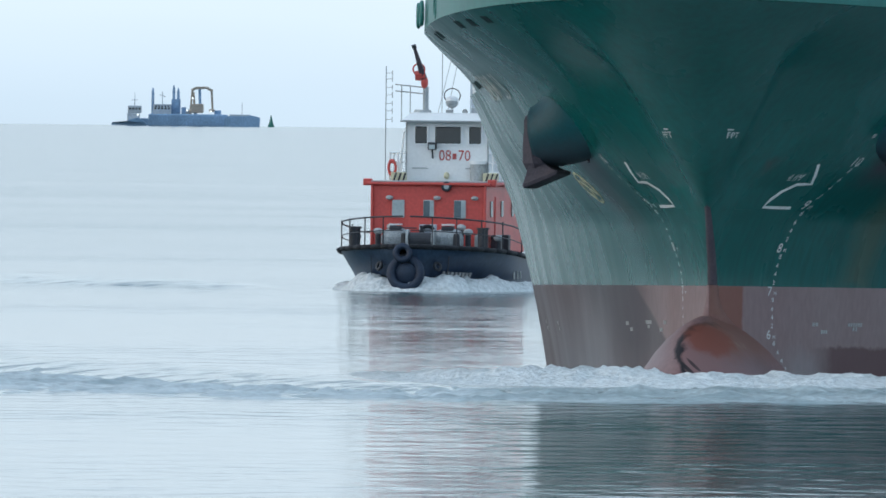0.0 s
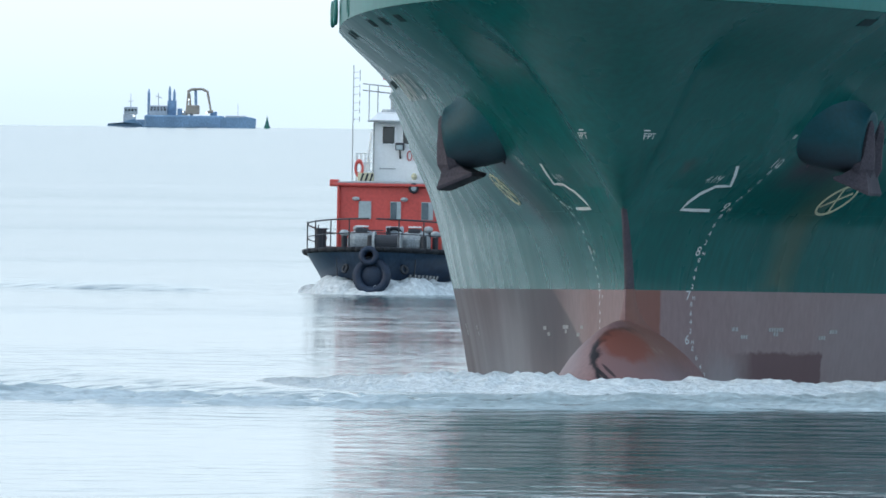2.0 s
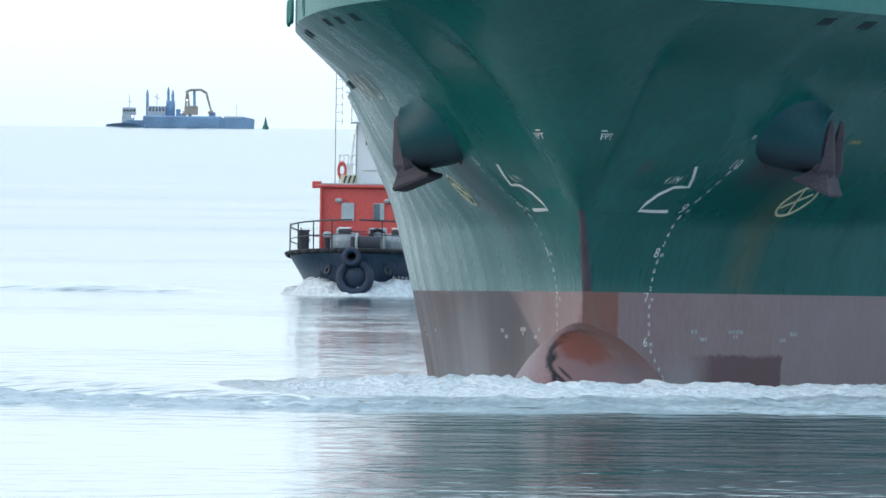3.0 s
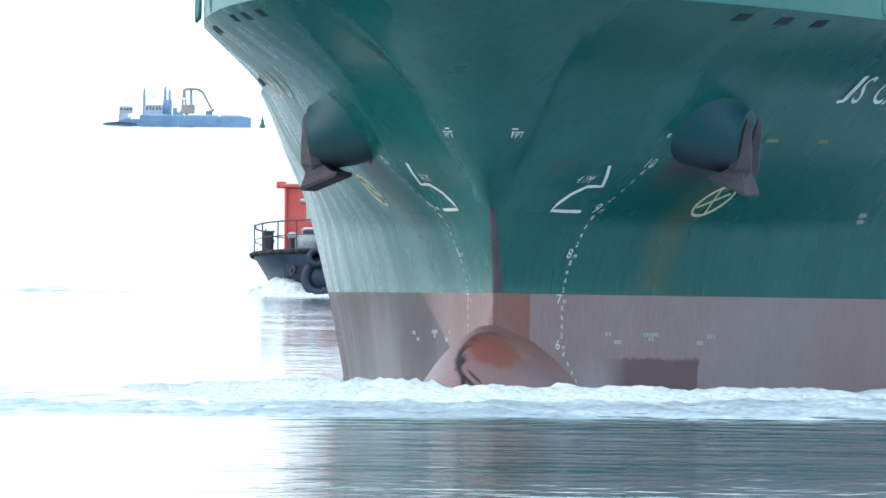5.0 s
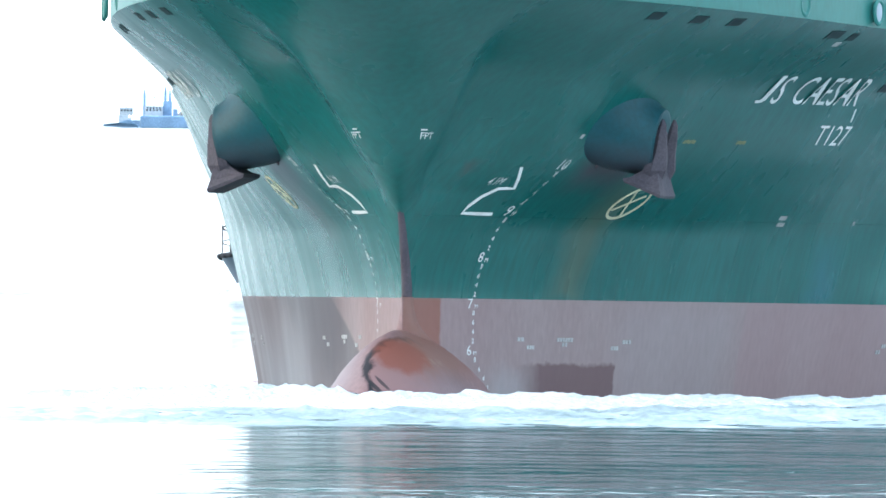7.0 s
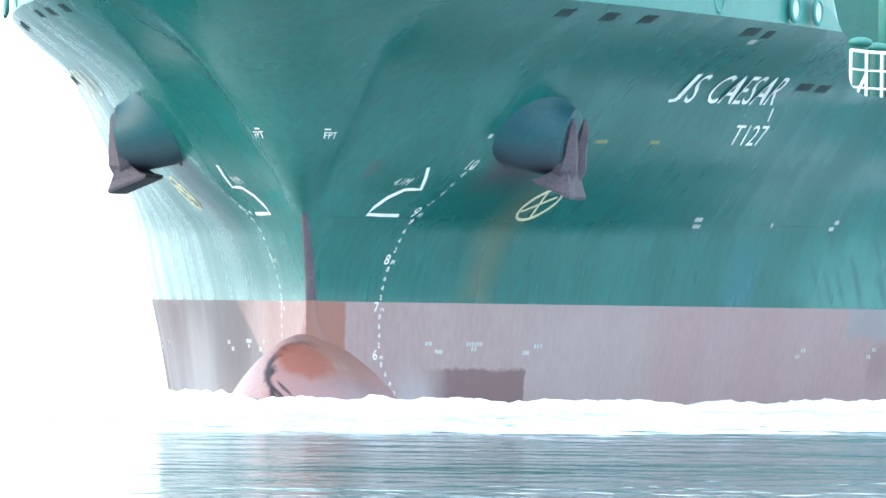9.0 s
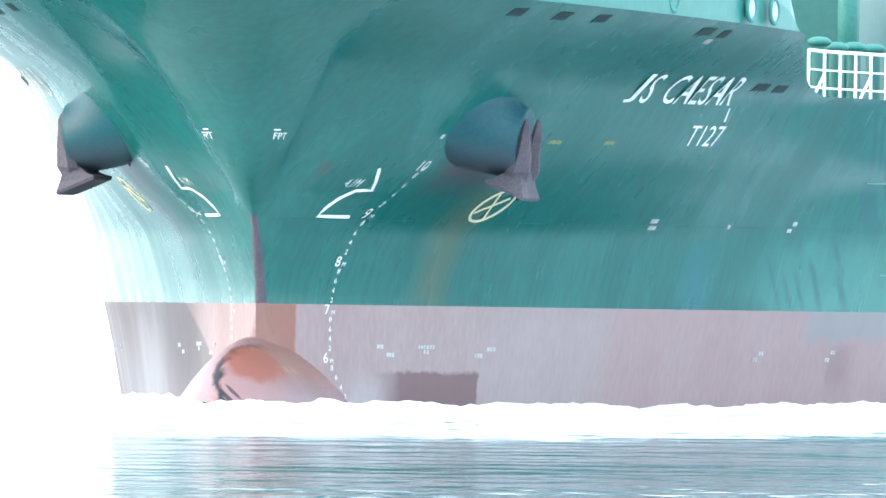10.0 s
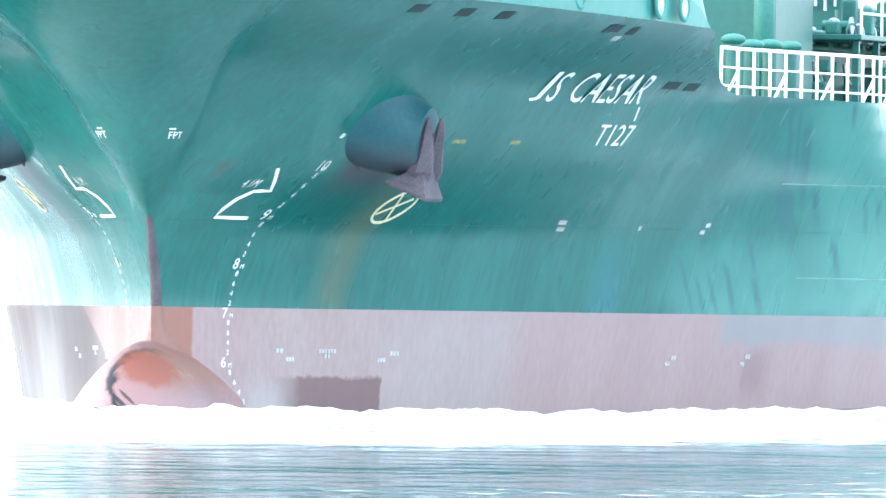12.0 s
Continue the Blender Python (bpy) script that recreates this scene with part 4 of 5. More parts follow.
for s in (1, -1):
    bm = bmesh.new()
    for a, b in zip(gun, gun[1:]):
        rod((a.x * s, a.y, a.z), (b.x * s, b.y, b.z), 0.085, bm=bm, n=10)
    part("rubbing_strake", bm, RUBBER, tug, "black rubber rubbing strake", smooth=True)
    bm = bmesh.new()
    for h, r in ((1.02, 0.028), (0.55, 0.018)):
        for a, b in zip(gun, gun[1:]):
            rod((a.x * s * 0.97, a.y + 0.08, a.z + h - 0.02 * a.y), (b.x * s * 0.97, b.y + 0.08, b.z + h - 0.02 * b.y), r, bm=bm, n=6)
    part("guard_rail", bm, STEEL, tug, "dark steel guard rail")
    for a in gun[3::2]:
        part("stanchion", rod((a.x * s * 0.97, a.y + 0.08, a.z), (a.x * s * 0.97, a.y + 0.08, a.z + 1.02), 0.024, n=6), STEEL, tug)
    # side tyres and mooring bitts
    for v, z in ((1.15, 0.55), (1.5, 0.5)):
        part("side_tyre", torus(0.2, 0.07, pose(s * (tug_half(v, z) + 0.05), v, z, 0, 90, -s * 40), 18, 8), RUBBER, tug, smooth=True)
    for v in (2.6, 3.3):
        bitt = part("bitt", rod((s * 2.2, v, 1.5), (s * 2.2, v, 2.3), 0.13, n=12), STEEL, tug)
        part("bitt_cap", rod((s * 2.2, v, 2.3), (s * 2.2, v, 2.36), 0.17, n=12), STEEL, bitt)
tyre = part("bow_tyre", torus(0.5, 0.15, pose(0, 0.02, 0.82, 78, 0, 0), 32, 12), NAVY_RUBBER, tug, "big black bow tyre", smooth=True)
part("tyre_filling", ball(0.42, (0, 0.12, 0.82), (1, 0.4, 1), 10), NAVY_RUBBER, tyre, smooth=True)
part("bow_tyre", torus(0.24, 0.1, pose(-0.1, -0.08, 1.5, 80, 0, 0), 28, 10), NAVY_RUBBER, tug, "black bow tyre", smooth=True)
part("stem_fender", box(0.5, 0.35, 1.2, (0, 0.2, 0.3), 0.1), RUBBER, tug)
for k in range(8):
    v = 1.15 + 0.17 * k
    slope = math.degrees(math.atan2(tug_half(v + 0.1, 0.85) - tug_half(v - 0.1, 0.85), 0.2))
    bm = box(0.03, 0.11, 0.17, (0, 0, 0), 0.004)
    part("name_bar", bm, DULL_MARK, tug, m=pose(tug_half(v, 0.95) - 0.02, v, 0.72 - 0.008 * k, 0, 22, -slope))
for v in (6.6, 7.3, 8.0):
    part("hull_stripe", box(0.03, 0.1, 0.28, (tug_half(v, 0.75) + 0.02, v, 0.6), 0.004, turn=pose(0, 0, 0, 20, 0, 0)), WHITE_MARK, tug)

# deckhouse
red = part("deckhouse", box(3.9, 9.4, 2.35, (0, 9.8, 1.45), 0.06), TUG_RED, tug, "orange-red steel deckhouse")
part("house_eave", box(4.25, 9.7, 0.1, (0, 9.8, 3.78), 0.03), TUG_RED, red)
# grey slab added to keep red bounce off the wheelhouse
part("bounce_slab", box(4.0, 9.4, 0.04, (0, 9.8, 3.882), 0.01), GREY, red)
for u, w in ((-1.05, 0.44), (0.0, 0.38), (1.08, 0.42)):
    pane = part("house_window", box(w, 0.05, 0.62, (u, 5.09, 2.66), 0.03), PALE_GLASS, red, "pale window")
    part("window_edge", box(w + 0.1, 0.03, 0.72, (u, 5.1, 2.61), 0.02), TUG_RED, red)
    # window shade put in as a darker panel over part of the pane
    if u > -1:
        part("reveal_shade", box(w * 0.55, 0.02, 0.56, (u - w * 0.18, 5.055, 2.69), 0.004), STEEL_BLUE, red)
for v in (6.5, 9.0, 11.5):
    for s in (1, -1):
        part("side_window", box(0.05, 0.5, 0.55, (s * 1.96, v, 2.7), 0.02), GLASS, red)
part("side_door", box(0.06, 0.75, 1.8, (1.96, 7.7, 1.6), 0.03), TUG_RED, red, "red steel side door")
horn_ring = part("deck_floodlight", torus(0.13, 0.05, pose(0.62, 5.0, 3.74, 90, 0, 0), 20, 8), STEEL, red, "round dark floodlight under the eave", smooth=True)
part("flood_lens", ball(0.11, (0.62, 5.0, 3.74), (1, 0.4, 1), 8), PALE_GLASS, horn_ring, smooth=True)
for u, z in ((-1.35, 3.35), (0.3, 3.35), (1.6, 3.35)):
    part("deck_lamp", ball(0.11, (u, 5.02, z), (1.2, 0.8, 0.7), 8), GREY, red, smooth=True)
for u in (-1.95, 1.95):
    part("corner_pipe", rod((u, 5.05, 1.5), (u, 5.05, 3.8), 0.05), TUG_RED, red)
for u in (-2.15, 2.15):
    part("side_lamp", box(0.3, 0.35, 0.24, (u, 5.4, 3.75), 0.04), TUG_RED, red)

# wheelhouse with windows, roof, searchlight and number
house = part("wheelhouse", box(2.9, 3.6, 2.2, (0, 11.1, 3.84), 0.05), WHITE, tug, "white wheelhouse")
roof = box(3.1, 4.0, 0.3, (0, 11.0, 5.96), 0.04)
for vert in roof.verts:
    if vert.co.z > 6.15:
        vert.co.x *= 0.86
        vert.co.y = 11.0 + (vert.co.y - 11.0) * 0.86
part("wheelhouse_roof", roof, WHITE, house)
part("roof_edge", box(3.2, 4.1, 0.06, (0, 11.0, 5.93), 0.02), GREY, house)
for u, w in ((-0.92, 0.4), (0.02, 0.88), (0.96, 0.4)):
    part("wheelhouse_window", box(w, 0.04, 0.58, (u, 9.29, 5.2), 0.03), GLASS, house, "dark wheelhouse window")
    frame_bm = bmesh.new()
    for du, dz, sx, sz in ((-w / 2 - 0.03, -0.04, 0.05, 0.66), (w / 2 + 0.03, -0.04, 0.05, 0.66), (0, -0.05, w, 0.05), (0, 0.58, w, 0.05)):
        box(sx, 0.05, sz, (u + du, 9.28, 5.2 + dz), 0.008, frame_bm)
    part("window_frame", frame_bm, WHITE, house)
for v in (10.2, 11.6):
    for s in (1, -1):
        part("wheelhouse_window", box(0.04, 0.8, 0.58, (s * 1.46, v, 5.2), 0.03), GLASS, house, "dark wheelhouse window")
for text, u in (("08", -0.20), ("70", 0.47)):
    pts, faces = letters(text, 0.52)
    bm = bmesh.new()
    verts = [bm.verts.new((u + p.x * 0.85 - 0.1, 9.285, 4.62 + p.y)) for p in pts]
    for f in faces:
        bm.faces.new([verts[i] for i in f])
    part("number_lettering", bm, RED_TEXT, house, "red fleet number")
part("number_emblem", box(0.13, 0.02, 0.2, (0.25, 9.285, 4.66), 0.004), RED_TEXT, house)
flood = part("floodlight", box(0.3, 0.2, 0.26, (-0.5, 9.1, 4.98), 0.03), STEEL, house, "black boxed floodlight")
part("flood_glass", box(0.22, 0.03, 0.16, (-0.5, 8.99, 5.0), 0.01), PALE_GLASS, flood)
part("flood_arm", rod((-0.5, 9.25, 4.7), (-0.5, 9.1, 5.0), 0.03), STEEL, flood)
part("life_raft", rod((1.1, 9.1, 3.9), (1.1, 9.1, 4.5), 0.26, n=18), GREY, tug, "pale grey life-raft canister", smooth=False)
part("raft_lid", rod((1.1, 9.1, 4.5), (1.1, 9.1, 4.62), 0.3, n=18), WHITE, tug)
search = part("searchlight", ball(0.22, (0.05, 9.9, 6.62), (1, 1, 0.9), 12), GREY, tug, "round searchlight", smooth=True)
part("search_cap", ball(0.23, (0.05, 9.92, 6.68), (1, 1, 0.75), 12), WHITE, search, smooth=True)
part("search_post", rod((0.05, 9.9, 6.15), (0.05, 9.9, 6.5), 0.05), WHITE, search)
part("search_base", box(0.24, 0.24, 0.22, (0.0, 9.7, 6.15), 0.02), GREY, search)
part("search_bracket", torus(0.28, 0.02, pose(0.05, 9.95, 6.85, 90, 0, 0), 18, 6, 0.9), STEEL, search)

# fire monitor on its column
column = part("monitor_column", rod((-0.88, 10.0, 6.3), (-0.88, 10.0, 7.15), 0.1, n=14), GREY, tug, "grey monitor column")
part("column_base", rod((-0.98, 10.0, 6.2), (-0.98, 10.0, 6.36), 0.34, 0.28, n=18), GREY, column)
monitor = part("fire_monitor", ball(0.16, (-0.92, 9.95, 7.3), (0.8, 0.9, 1.4), 10), TUG_RED, column, "red fire monitor", smooth=True)
part("monitor_body", rod((-1.25, 9.9, 7.52), (-0.9, 9.95, 7.55), 0.16, 0.2, n=12), TUG_RED, monitor)
part("hand_ring", torus(0.2, 0.03, pose(-1.1, 9.8, 7.75, 70, 20, 0), 20, 6), TUG_RED, monitor, smooth=True)
part("nozzle", rod((-0.95, 9.9, 7.45), (-1.22, 9.5, 8.5), 0.12, 0.055, n=12), RUST, monitor, "dark brown nozzle")
part("nozzle_tip", rod((-1.22, 9.5, 8.48), (-1.24, 9.47, 8.58), 0.085, n=12), STEEL, monitor)
for z in (6.9, 7.12):
    part("rail_bar", rod((-2.0, 10.4, z - 0.9 + 1.0), (-0.9, 10.2, z), 0.02, n=6), GREY, tug)

# aerials, mast and ladder
whip = part("aerial", rod((-2.25, 9.9, 3.85), (-2.25, 9.9, 7.85), 0.018, n=6), GREY, tug, "tall thin dipole aerial")
for z in (6.0, 6.3, 6.55, 6.85, 7.1, 7.4, 7.6):
    part("dipole", rod((-2.25, 9.9, z), (-2.03, 9.9, z + 0.02), 0.008, n=6), GREY, whip)
    part("dipole_tip", rod((-2.03, 9.9, z - 0.09), (-2.03, 9.9, z + 0.1), 0.014, n=6), GREY, whip)
mast = part("mast", rod((0.55, 11.8, 6.1), (0.3, 12.2, 9.4), 0.07, 0.05, n=10), PALE_STEEL, tug, "pale steel mast")
for u in (0.45, 1.0):
    part("ladder_side", rod((u, 11.6, 6.1), (u * 0.9, 12.1, 9.2), 0.03, n=6), PALE_STEEL, mast)
for i in range(11):
    part("rung", rod((0.45 - 0.004 * i, 11.6 + 0.045 * i, 6.3 + 0.27 * i), (1.0 - 0.008 * i, 11.6 + 0.045 * i, 6.3 + 0.27 * i), 0.02, n=6), PALE_STEEL, mast)
for u, v, w in ((-0.5, 10.2, -0.1), (-0.2, 10.4, 0.1), (1.2, 11, 0.4)):
    part("wire", rod((u, v, 6.15), (w, 12.1, 9.0), 0.012, n=5), GREY, mast)
for u in (-1.75, -1.45):
    part("aerial", rod((u, 10.2, 6.0), (u, 10.2, 7.2), 0.018, n=6), GREY, tug)
part("aerial", rod((-0.4, 10.6, 6.1), (-0.4, 10.6, 8.9), 0.015, n=6), GREY, tug)
part("air_pipe", rod((-1.75, 9.6, 3.9), (-1.55, 9.6, 5.6), 0.04, n=8), WHITE, tug)

# white rails beside the wheelhouse, with a ring buoy and striped locker
for s in (1, -1):
    for v in (9.0, 9.9, 10.8, 11.7):
        part("stanchion", rod((s * 1.95, v, 3.86), (s * 1.95, v, 4.85), 0.028, n=6), WHITE, tug)
    for u in (1.95, 1.65):
        part("stanchion", rod((s * u, 8.9, 3.86), (s * u, 8.9, 4.85), 0.028, n=6), WHITE, tug)
    for h in (0.35, 0.68, 1.0):
        part("guard_rail", rod((s * 1.95, 8.9, 3.86 + h), (s * 1.95, 12.5, 3.86 + h), 0.024, n=6), WHITE, tug)
        part("guard_rail", rod((s * 1.5, 8.9, 3.86 + h), (s * 1.95, 8.9, 3.86 + h), 0.024, n=6), WHITE, tug)
    part("locker", box(0.5, 0.4, 0.34, (s * 1.6, 8.75, 3.86), 0.03), YELLOW_MARK, tug, "striped yellow and black locker")
    for k in range(3):
        part("locker_stripe", box(0.06, 0.02, 0.34, (s * 1.6 - 0.16 + 0.16 * k, 8.54, 3.86), 0.004, turn=pose(0, 0, 0, 0, 18, 0)), STEEL, tug)
part("ring_buoy", torus(0.18, 0.06, pose(-1.85, 8.84, 4.35, 90, 0, 0) @ Matrix.Diagonal((0.7, 1.3, 1, 1)), 20, 8), TUG_RED, tug, "red ring buoy", smooth=True)

# bow rail fittings, hawse pipes and hanging fenders
for s in (1, -1):
    part("hawse_pipe", torus(0.13, 0.05, pose(s * 1.0, 0.62, 1.05, 70, 0, s * 50), 16, 7), STEEL, tug, smooth=True)
    part("fender_rope", rod((s * 1.35, 0.95, 1.55), (s * 1.3, 0.9, 0.75), 0.02, n=5), STEEL, tug)
    for u, v, h in ((1.55, 3.9, 0.75), (2.45, 4.9, 0.55), (1.2, 4.6, 0.9)):
        vent = part("deck_vent", rod((s * u, v, 1.45), (s * u, v, 1.45 + h), 0.1, n=10), STEEL, tug)
        part("vent_hood", ball(0.17, (s * u, v, 1.45 + h), (1, 1, 0.7), 7), GREY, vent, smooth=True)
    part("wheelhouse_pipe", rod((s * 1.42, 9.22, 3.9), (s * 1.42, 9.22, 5.9), 0.03, n=6), GREY, tug)
    part("handrail", rod((s * 1.2, 9.2, 4.35), (s * 0.65, 9.2, 4.35), 0.018, n=6), GREY, tug)
part("rail_gate", rod((-0.35, 0.1, 2.35), (0.35, 0.1, 2.35), 0.02, n=6), STEEL, tug)
part("hose_reel", torus(0.24, 0.06, pose(0.12, 4.1, 2.15, 90, 0, 0), 18, 7), RUBBER, tug, smooth=True)
part("bell", ball(0.1, (0.0, 9.15, 4.1), (1, 1, 1.2), 8), YELLOW_MARK, tug, smooth=True)
part("horn", rod((0.55, 10.0, 6.3), (0.55, 9.6, 6.3), 0.05, 0.1, n=10), GREY, tug)
part("roof_box", box(0.4, 0.3, 0.2, (0.9, 10.2, 6.25), 0.03), GREY, tug)

# windlass and drums on the foredeck
for u in (-0.85, 0.95):
    drum = part("winch_housing", box(1.0, 0.9, 0.82, (u, 3.4, 1.5), 0.3), DIM_GREY, tug, "weathered grey winch housing")
    part("winch_lid", box(0.42, 0.5, 0.2, (u, 3.3, 2.2), 0.06), STEEL, drum)
    part("winch_stripe", box(0.4, 0.42, 0.05, (u, 3.3, 2.42), 0.01), WHITE, drum)
    part("capstan", rod((u + 0.35, 2.9, 1.5), (u + 0.35, 2.9, 2.15), 0.14, 0.1, n=12), STEEL, drum)
wind = part("windlass", rod((-0.35, 2.7, 1.95), (0.55, 2.7, 1.95), 0.24, n=18), STEEL, tug, "dark windlass")
part("windlass_cheek", rod((-0.38, 2.7, 1.95), (-0.3, 2.7, 1.95), 0.34, n=18), GREY, wind)
part("windlass_cheek", rod((0.5, 2.7, 1.95), (0.58, 2.7, 1.95), 0.34, n=18), GREY, wind)
part("control_board", box(0.6, 0.12, 0.75, (0.12, 4.2, 1.7), 0.03), PALE_STEEL, tug)
part("lever", rod((0.15, 3.9, 1.7), (-0.05, 3.7, 2.4), 0.05, n=8), STEEL, tug)
for u, v in ((1.9, 4.4), (2.2, 6.2), (2.3, 7.4)):
    part("deck_locker", box(0.35, 0.5, 0.7, (u, v, 1.4), 0.05), STEEL if u > 2 else GREY, tug)

# ---- the dredger on the horizon, its barge and attending tug ----
FAR = 4850.0
PX = FAR / FOCAL


def far_x(p):
    return (p - 786) * PX


dredger = thing("backhoe_dredger", "distant blue backhoe dredger with tall spuds and a long excavator arm", "dredger", m=pose(far_x(325), FAR, 0))


def dr(p):
    return (p - 325) * PX


def up(p):
    return (225.5 - p) * PX


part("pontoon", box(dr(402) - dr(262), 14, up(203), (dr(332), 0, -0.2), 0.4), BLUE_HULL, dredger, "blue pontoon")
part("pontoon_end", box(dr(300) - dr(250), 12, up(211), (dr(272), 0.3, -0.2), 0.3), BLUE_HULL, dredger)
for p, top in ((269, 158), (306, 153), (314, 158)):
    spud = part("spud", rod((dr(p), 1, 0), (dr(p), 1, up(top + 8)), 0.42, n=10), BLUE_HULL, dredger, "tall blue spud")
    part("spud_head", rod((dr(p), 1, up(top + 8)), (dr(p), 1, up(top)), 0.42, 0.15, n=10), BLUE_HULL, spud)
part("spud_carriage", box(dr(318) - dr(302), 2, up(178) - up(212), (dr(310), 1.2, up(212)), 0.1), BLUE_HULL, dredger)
block_house = part("accommodation", box(dr(302) - dr(270), 8, up(187) - up(212), (dr(286), 1, up(212)), 0.2), PALE_STEEL, dredger, "pale accommodation block")
for k in range(5):
    part("house_window", box(0.5, 0.1, 0.5, (dr(274 + 6 * k), -3.05, up(196)), 0.02), GLASS, block_house)
    part("upper_window", box(0.4, 0.1, 0.4, (dr(275 + 5.5 * k), -3.05, up(192)), 0.02), GLASS, block_house)
part("bridge_mast", rod((dr(286), 1, up(187)), (dr(286), 1, up(165)), 0.12), PALE_STEEL, dredger)
part("mast_arm", rod((dr(281), 1, up(170)), (dr(292), 1, up(174)), 0.1), PALE_STEEL, dredger)
for p, w, h in ((324, 8, 192), (333, 10, 196), (384, 12, 197), (345, 6, 195)):
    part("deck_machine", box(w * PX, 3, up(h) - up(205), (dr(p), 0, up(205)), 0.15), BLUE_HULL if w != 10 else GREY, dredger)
for p, y in ((330, 198), (372, 199), (340, 176)):
    part("work_lamp", ball(0.25, (dr(p), -4, up(y)), n=6), LAMP_WHITE, dredger)
base = part("excavator_house", box(dr(358) - dr(334), 4, up(186) - up(202), (dr(347), -1, up(202)), 0.3), OCHRE, dredger, "haze-paled yellow excavator house")
for p, q in (((336, 200), (339, 162)), ((344, 200), (341, 165))):
    part("boom_side", rod((dr(p[0]), -2, up(p[1])), (dr(q[0]), -2, up(q[1])), 0.32, 0.28, n=8), OCHRE, dredger)
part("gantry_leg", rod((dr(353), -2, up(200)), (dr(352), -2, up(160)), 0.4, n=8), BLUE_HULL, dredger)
arm = new("excavator_arm")
arm.parent = dredger
arm["label"] = "haze-paled yellow excavator arm"
for p, q, r in (((0, 0), (6, -5), 0.45), ((6, -5), (26, -6), 0.4), ((26, -6), (35, -1), 0.42)):
    part("arm_length", rod((p[0] * PX, 0, -p[1] * PX), (q[0] * PX, 0, -q[1] * PX), r, r * 0.85, n=8), OCHRE, arm)
dipper_bm = rod((0, 0, 0.3), (2 * PX, 0, -33 * PX), 0.36, 0.28, n=8)
box(10 * PX, 1.6, 5 * PX, (1 * PX, 0, -38 * PX), 0.25, dipper_bm)
dipper = part("dipper", dipper_bm, OCHRE, arm, "hanging dipper and bucket")

barge = thing("hopper_barge", "distant plain blue hopper barge beside the dredger", "barge", m=pose(far_x(430), FAR - 12, 0))
hopper = bmesh.new()
sheet([[(x * PX, y, z) for x, z in ((-33, -0.2), (-33, 2.2), (-28, 3.0), (5, 3.0), (12, 3.3), (26, 2.9), (30, 2.6), (29, -0.2))] for y in (-4, 4)], hopper)
hopper.faces.new([vert for vert in hopper.verts if vert.co.y < 0]), hopper.faces.new([vert for vert in hopper.verts if vert.co.y > 0][::-1])
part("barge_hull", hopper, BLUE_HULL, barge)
part("barge_coaming", box(36 * PX, 5, 0.6, (-6 * PX, 0, 2.9), 0.1), PALE_STEEL, barge)
part("barge_mast", rod((-2 * PX, 0, 3), (-2 * PX, 0, 7), 0.07), GREY, barge)

workboat = thing("work_tug", "distant dark work tug with a pale wheelhouse", "tugboat", m=pose(far_x(228), FAR - 16, 0))
wb = bmesh.new()
sheet([[(x * PX, y * wy, z) for x, z, wy in ((-30, 0.2, 0.2), (-29, 0.9, 0.25), (-18, 1.1, 0.8), (-4, 1.3, 1), (8, 2.0, 1), (18, 2.3, 1), (30, 0.9, 0.8), (34, 0.5, 0.6), (34, -0.2, 0.6))] for y in (-3, 3)], wb)
wb.faces.new([vert for vert in wb.verts if vert.co.y < 0]), wb.faces.new([vert for vert in wb.verts if vert.co.y > 0][::-1])
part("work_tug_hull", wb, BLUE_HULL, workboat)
part("work_tug_house", box(22 * PX, 4, up(203) - up(217), (9 * PX, 0, up(217)), 0.2), PALE_STEEL, workboat)
bridge = part("work_tug_bridge", box(24 * PX, 3.5, up(190) - up(203), (11 * PX, 0, up(203)), 0.25), PALE_STEEL, workboat)
for k in range(4):
    part("bridge_window", box(0.55, 0.1, 0.5, (3 * PX + 0.9 * k, -1.8, up(197)), 0.02), GLASS, bridge)
part("work_tug_mast", rod((11 * PX, 0, up(190)), (11 * PX, 0, up(167)), 0.14, 0.06), PALE_STEEL, workboat)
part("mast_spreader", rod((6 * PX, 0, up(180)), (16 * PX, 0, up(180)), 0.08), PALE_STEEL, workboat)
part("work_lamp", ball(0.3, (17 * PX, -2.5, up(206)), n=6), LAMP_WHITE, workboat)

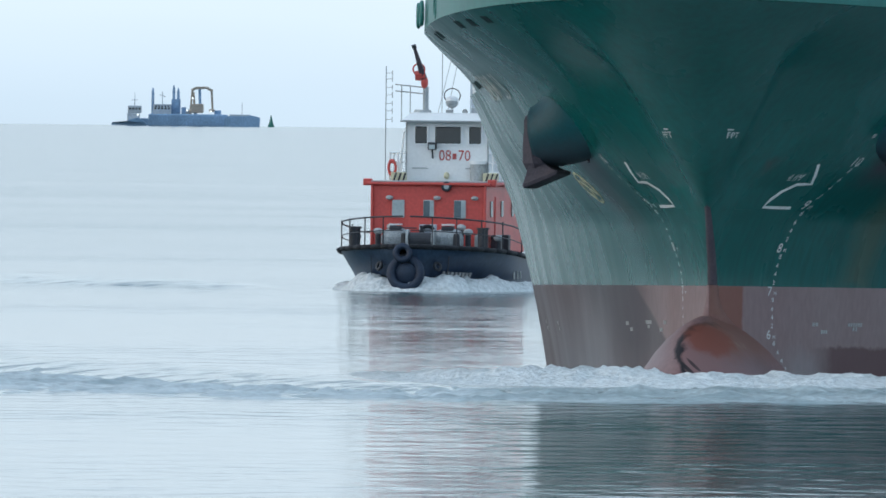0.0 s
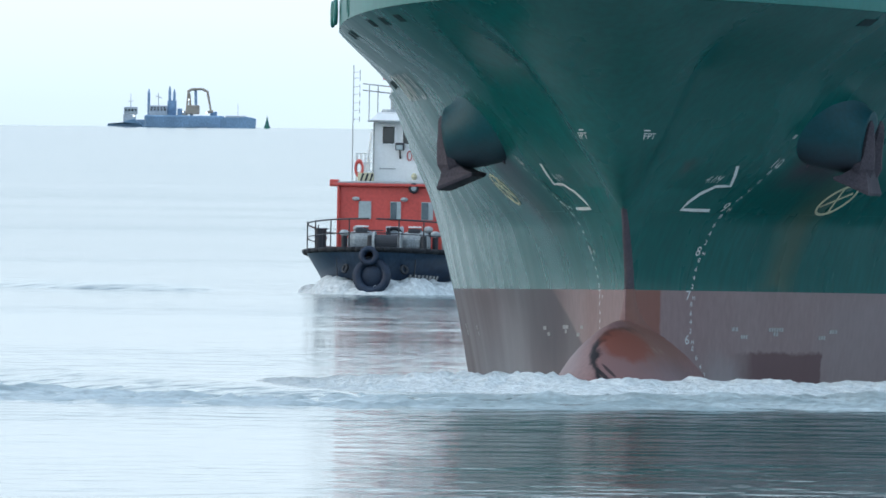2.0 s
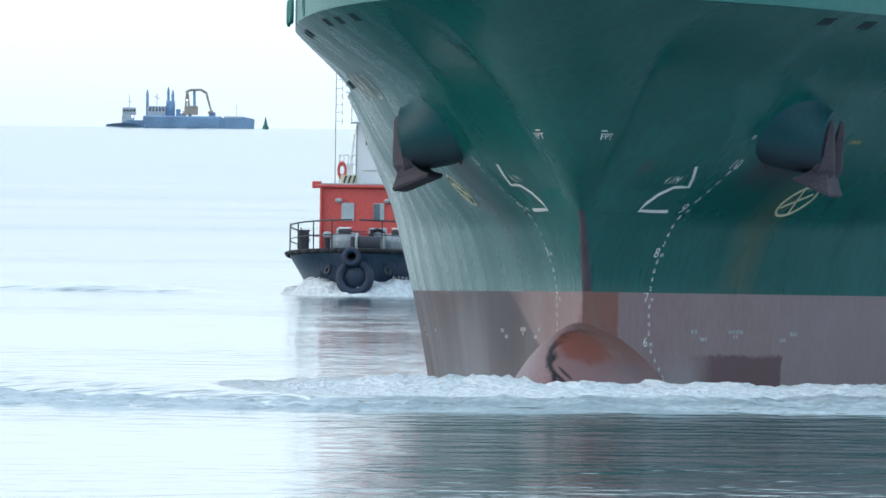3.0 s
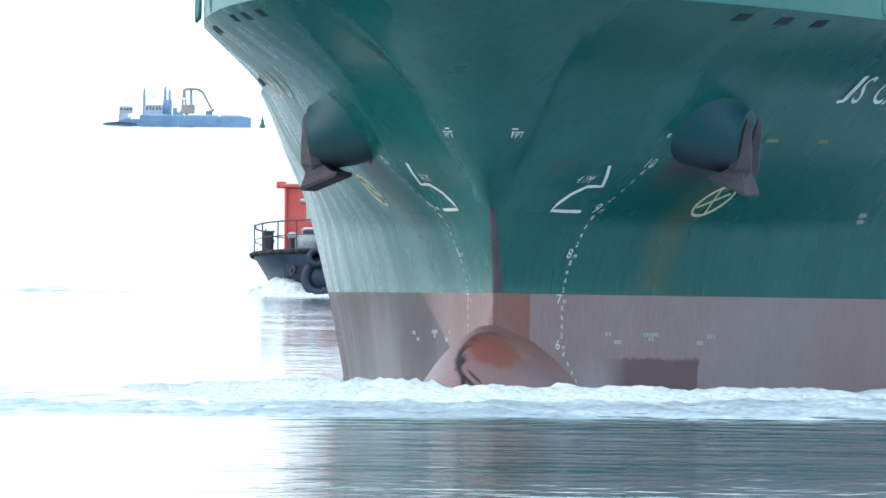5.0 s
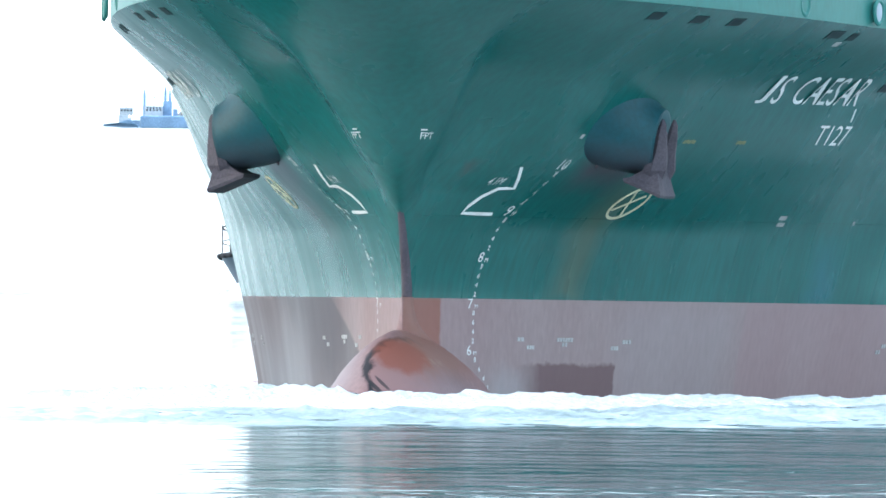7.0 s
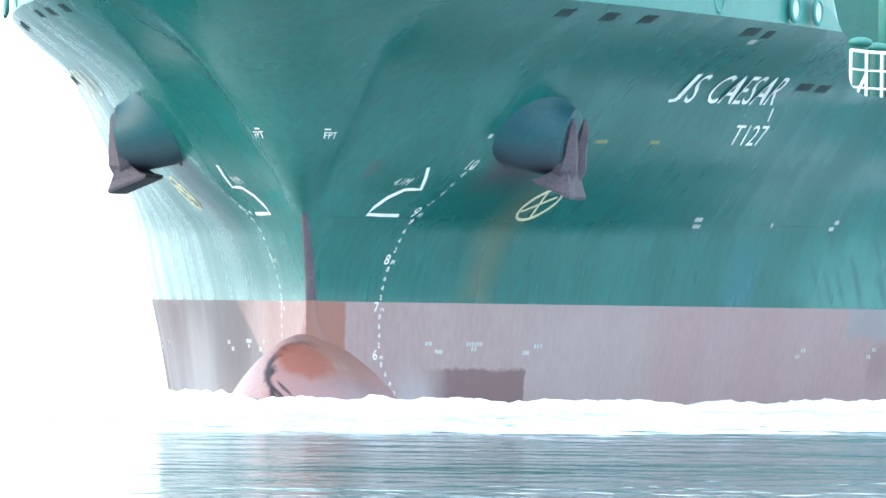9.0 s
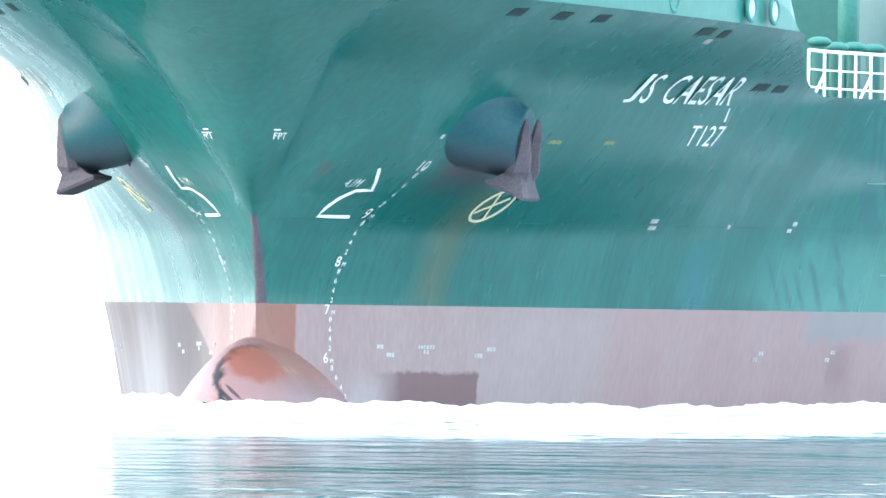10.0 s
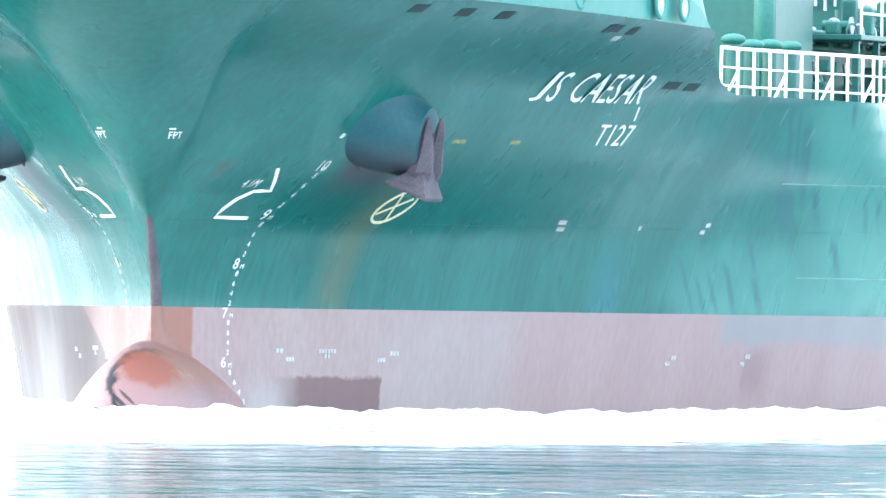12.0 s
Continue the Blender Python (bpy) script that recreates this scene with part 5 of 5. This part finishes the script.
buoy = thing("channel_buoy", "green conical channel buoy afloat", "buoy", m=pose(far_x(480), FAR - 20, 0))
part("float", rod((0, 0, -0.1), (0, 0, 0.7), 0.95, 0.85, n=16), BUOY_GREEN, buoy)
part("tower", rod((0, 0, 0.7), (0, 0, 2.4), 0.7, 0.3, n=12), BUOY_GREEN, buoy)
part("topmark", rod((0, 0, 2.4), (0, 0, 3.5), 0.3, 0.05, n=12), BUOY_GREEN, buoy)


# ---- what moves ----
def motions():
    """The ship steams at 4 m/s across, down by the stern, the view, the tug follows, the dredger's arm swings and the ripples drift."""
    heading, ship_rows, x, y = 13.405, [], 6.057, 387.972
    for k in range(121):
        if k % 10 == 0:
            ship_rows.append((k / 10, pose(x, y, 0.0, TRIM, 0, -heading)))
        x -= 0.4078 * math.sin(radians(heading + 0.0044))
        y -= 0.4078 * math.cos(radians(heading + 0.0044))
        heading += 0.00876
    walk(ship, ship_rows)
    walk(bow_wave, [(t, m @ pose(0, 0, 0, -TRIM)) for t, m in ship_rows])
    tug_rows = [(t, pose(-1.27 - 0.495 * t, 574 - 3.6 * t, -0.2, 0.25 * math.sin(1.1 * t), 0.4 * math.sin(0.9 * t), -8.5)) for t in range(13)]
    walk(tug, tug_rows)
    walk(tug_wave, [(t, pose(-1.27 - 0.495 * t, 574 - 3.6 * t, 0, 0, 0, -8.5)) for t in range(13)])
    walk(arm, [(0.0, pose(dr(338), -2.6, up(163), 0, 0, 0)), (3.0, pose(dr(338), -2.6, up(163), 0, 1, 0)), (6.0, pose(dr(338), -2.6, up(163), 0, 6, 0)), (12.0, pose(dr(338), -2.6, up(163), 0, 10, 0))])
    walk(dipper, [(0.0, pose(35 * PX, 0, PX, 0, 0, 0)), (2.5, pose(35 * PX, 0, PX, 0, -10, 0)), (5.5, pose(35 * PX, 0, PX, 0, -32, 0)), (12.0, pose(35 * PX, 0, PX, 0, -45, 0))])
    walk(sea, [(0.0, pose(0, 0, 0)), (6.0, pose(-1.2, 0.0, 0)), (12.0, pose(-2.4, 0.0, 0))])


motions()
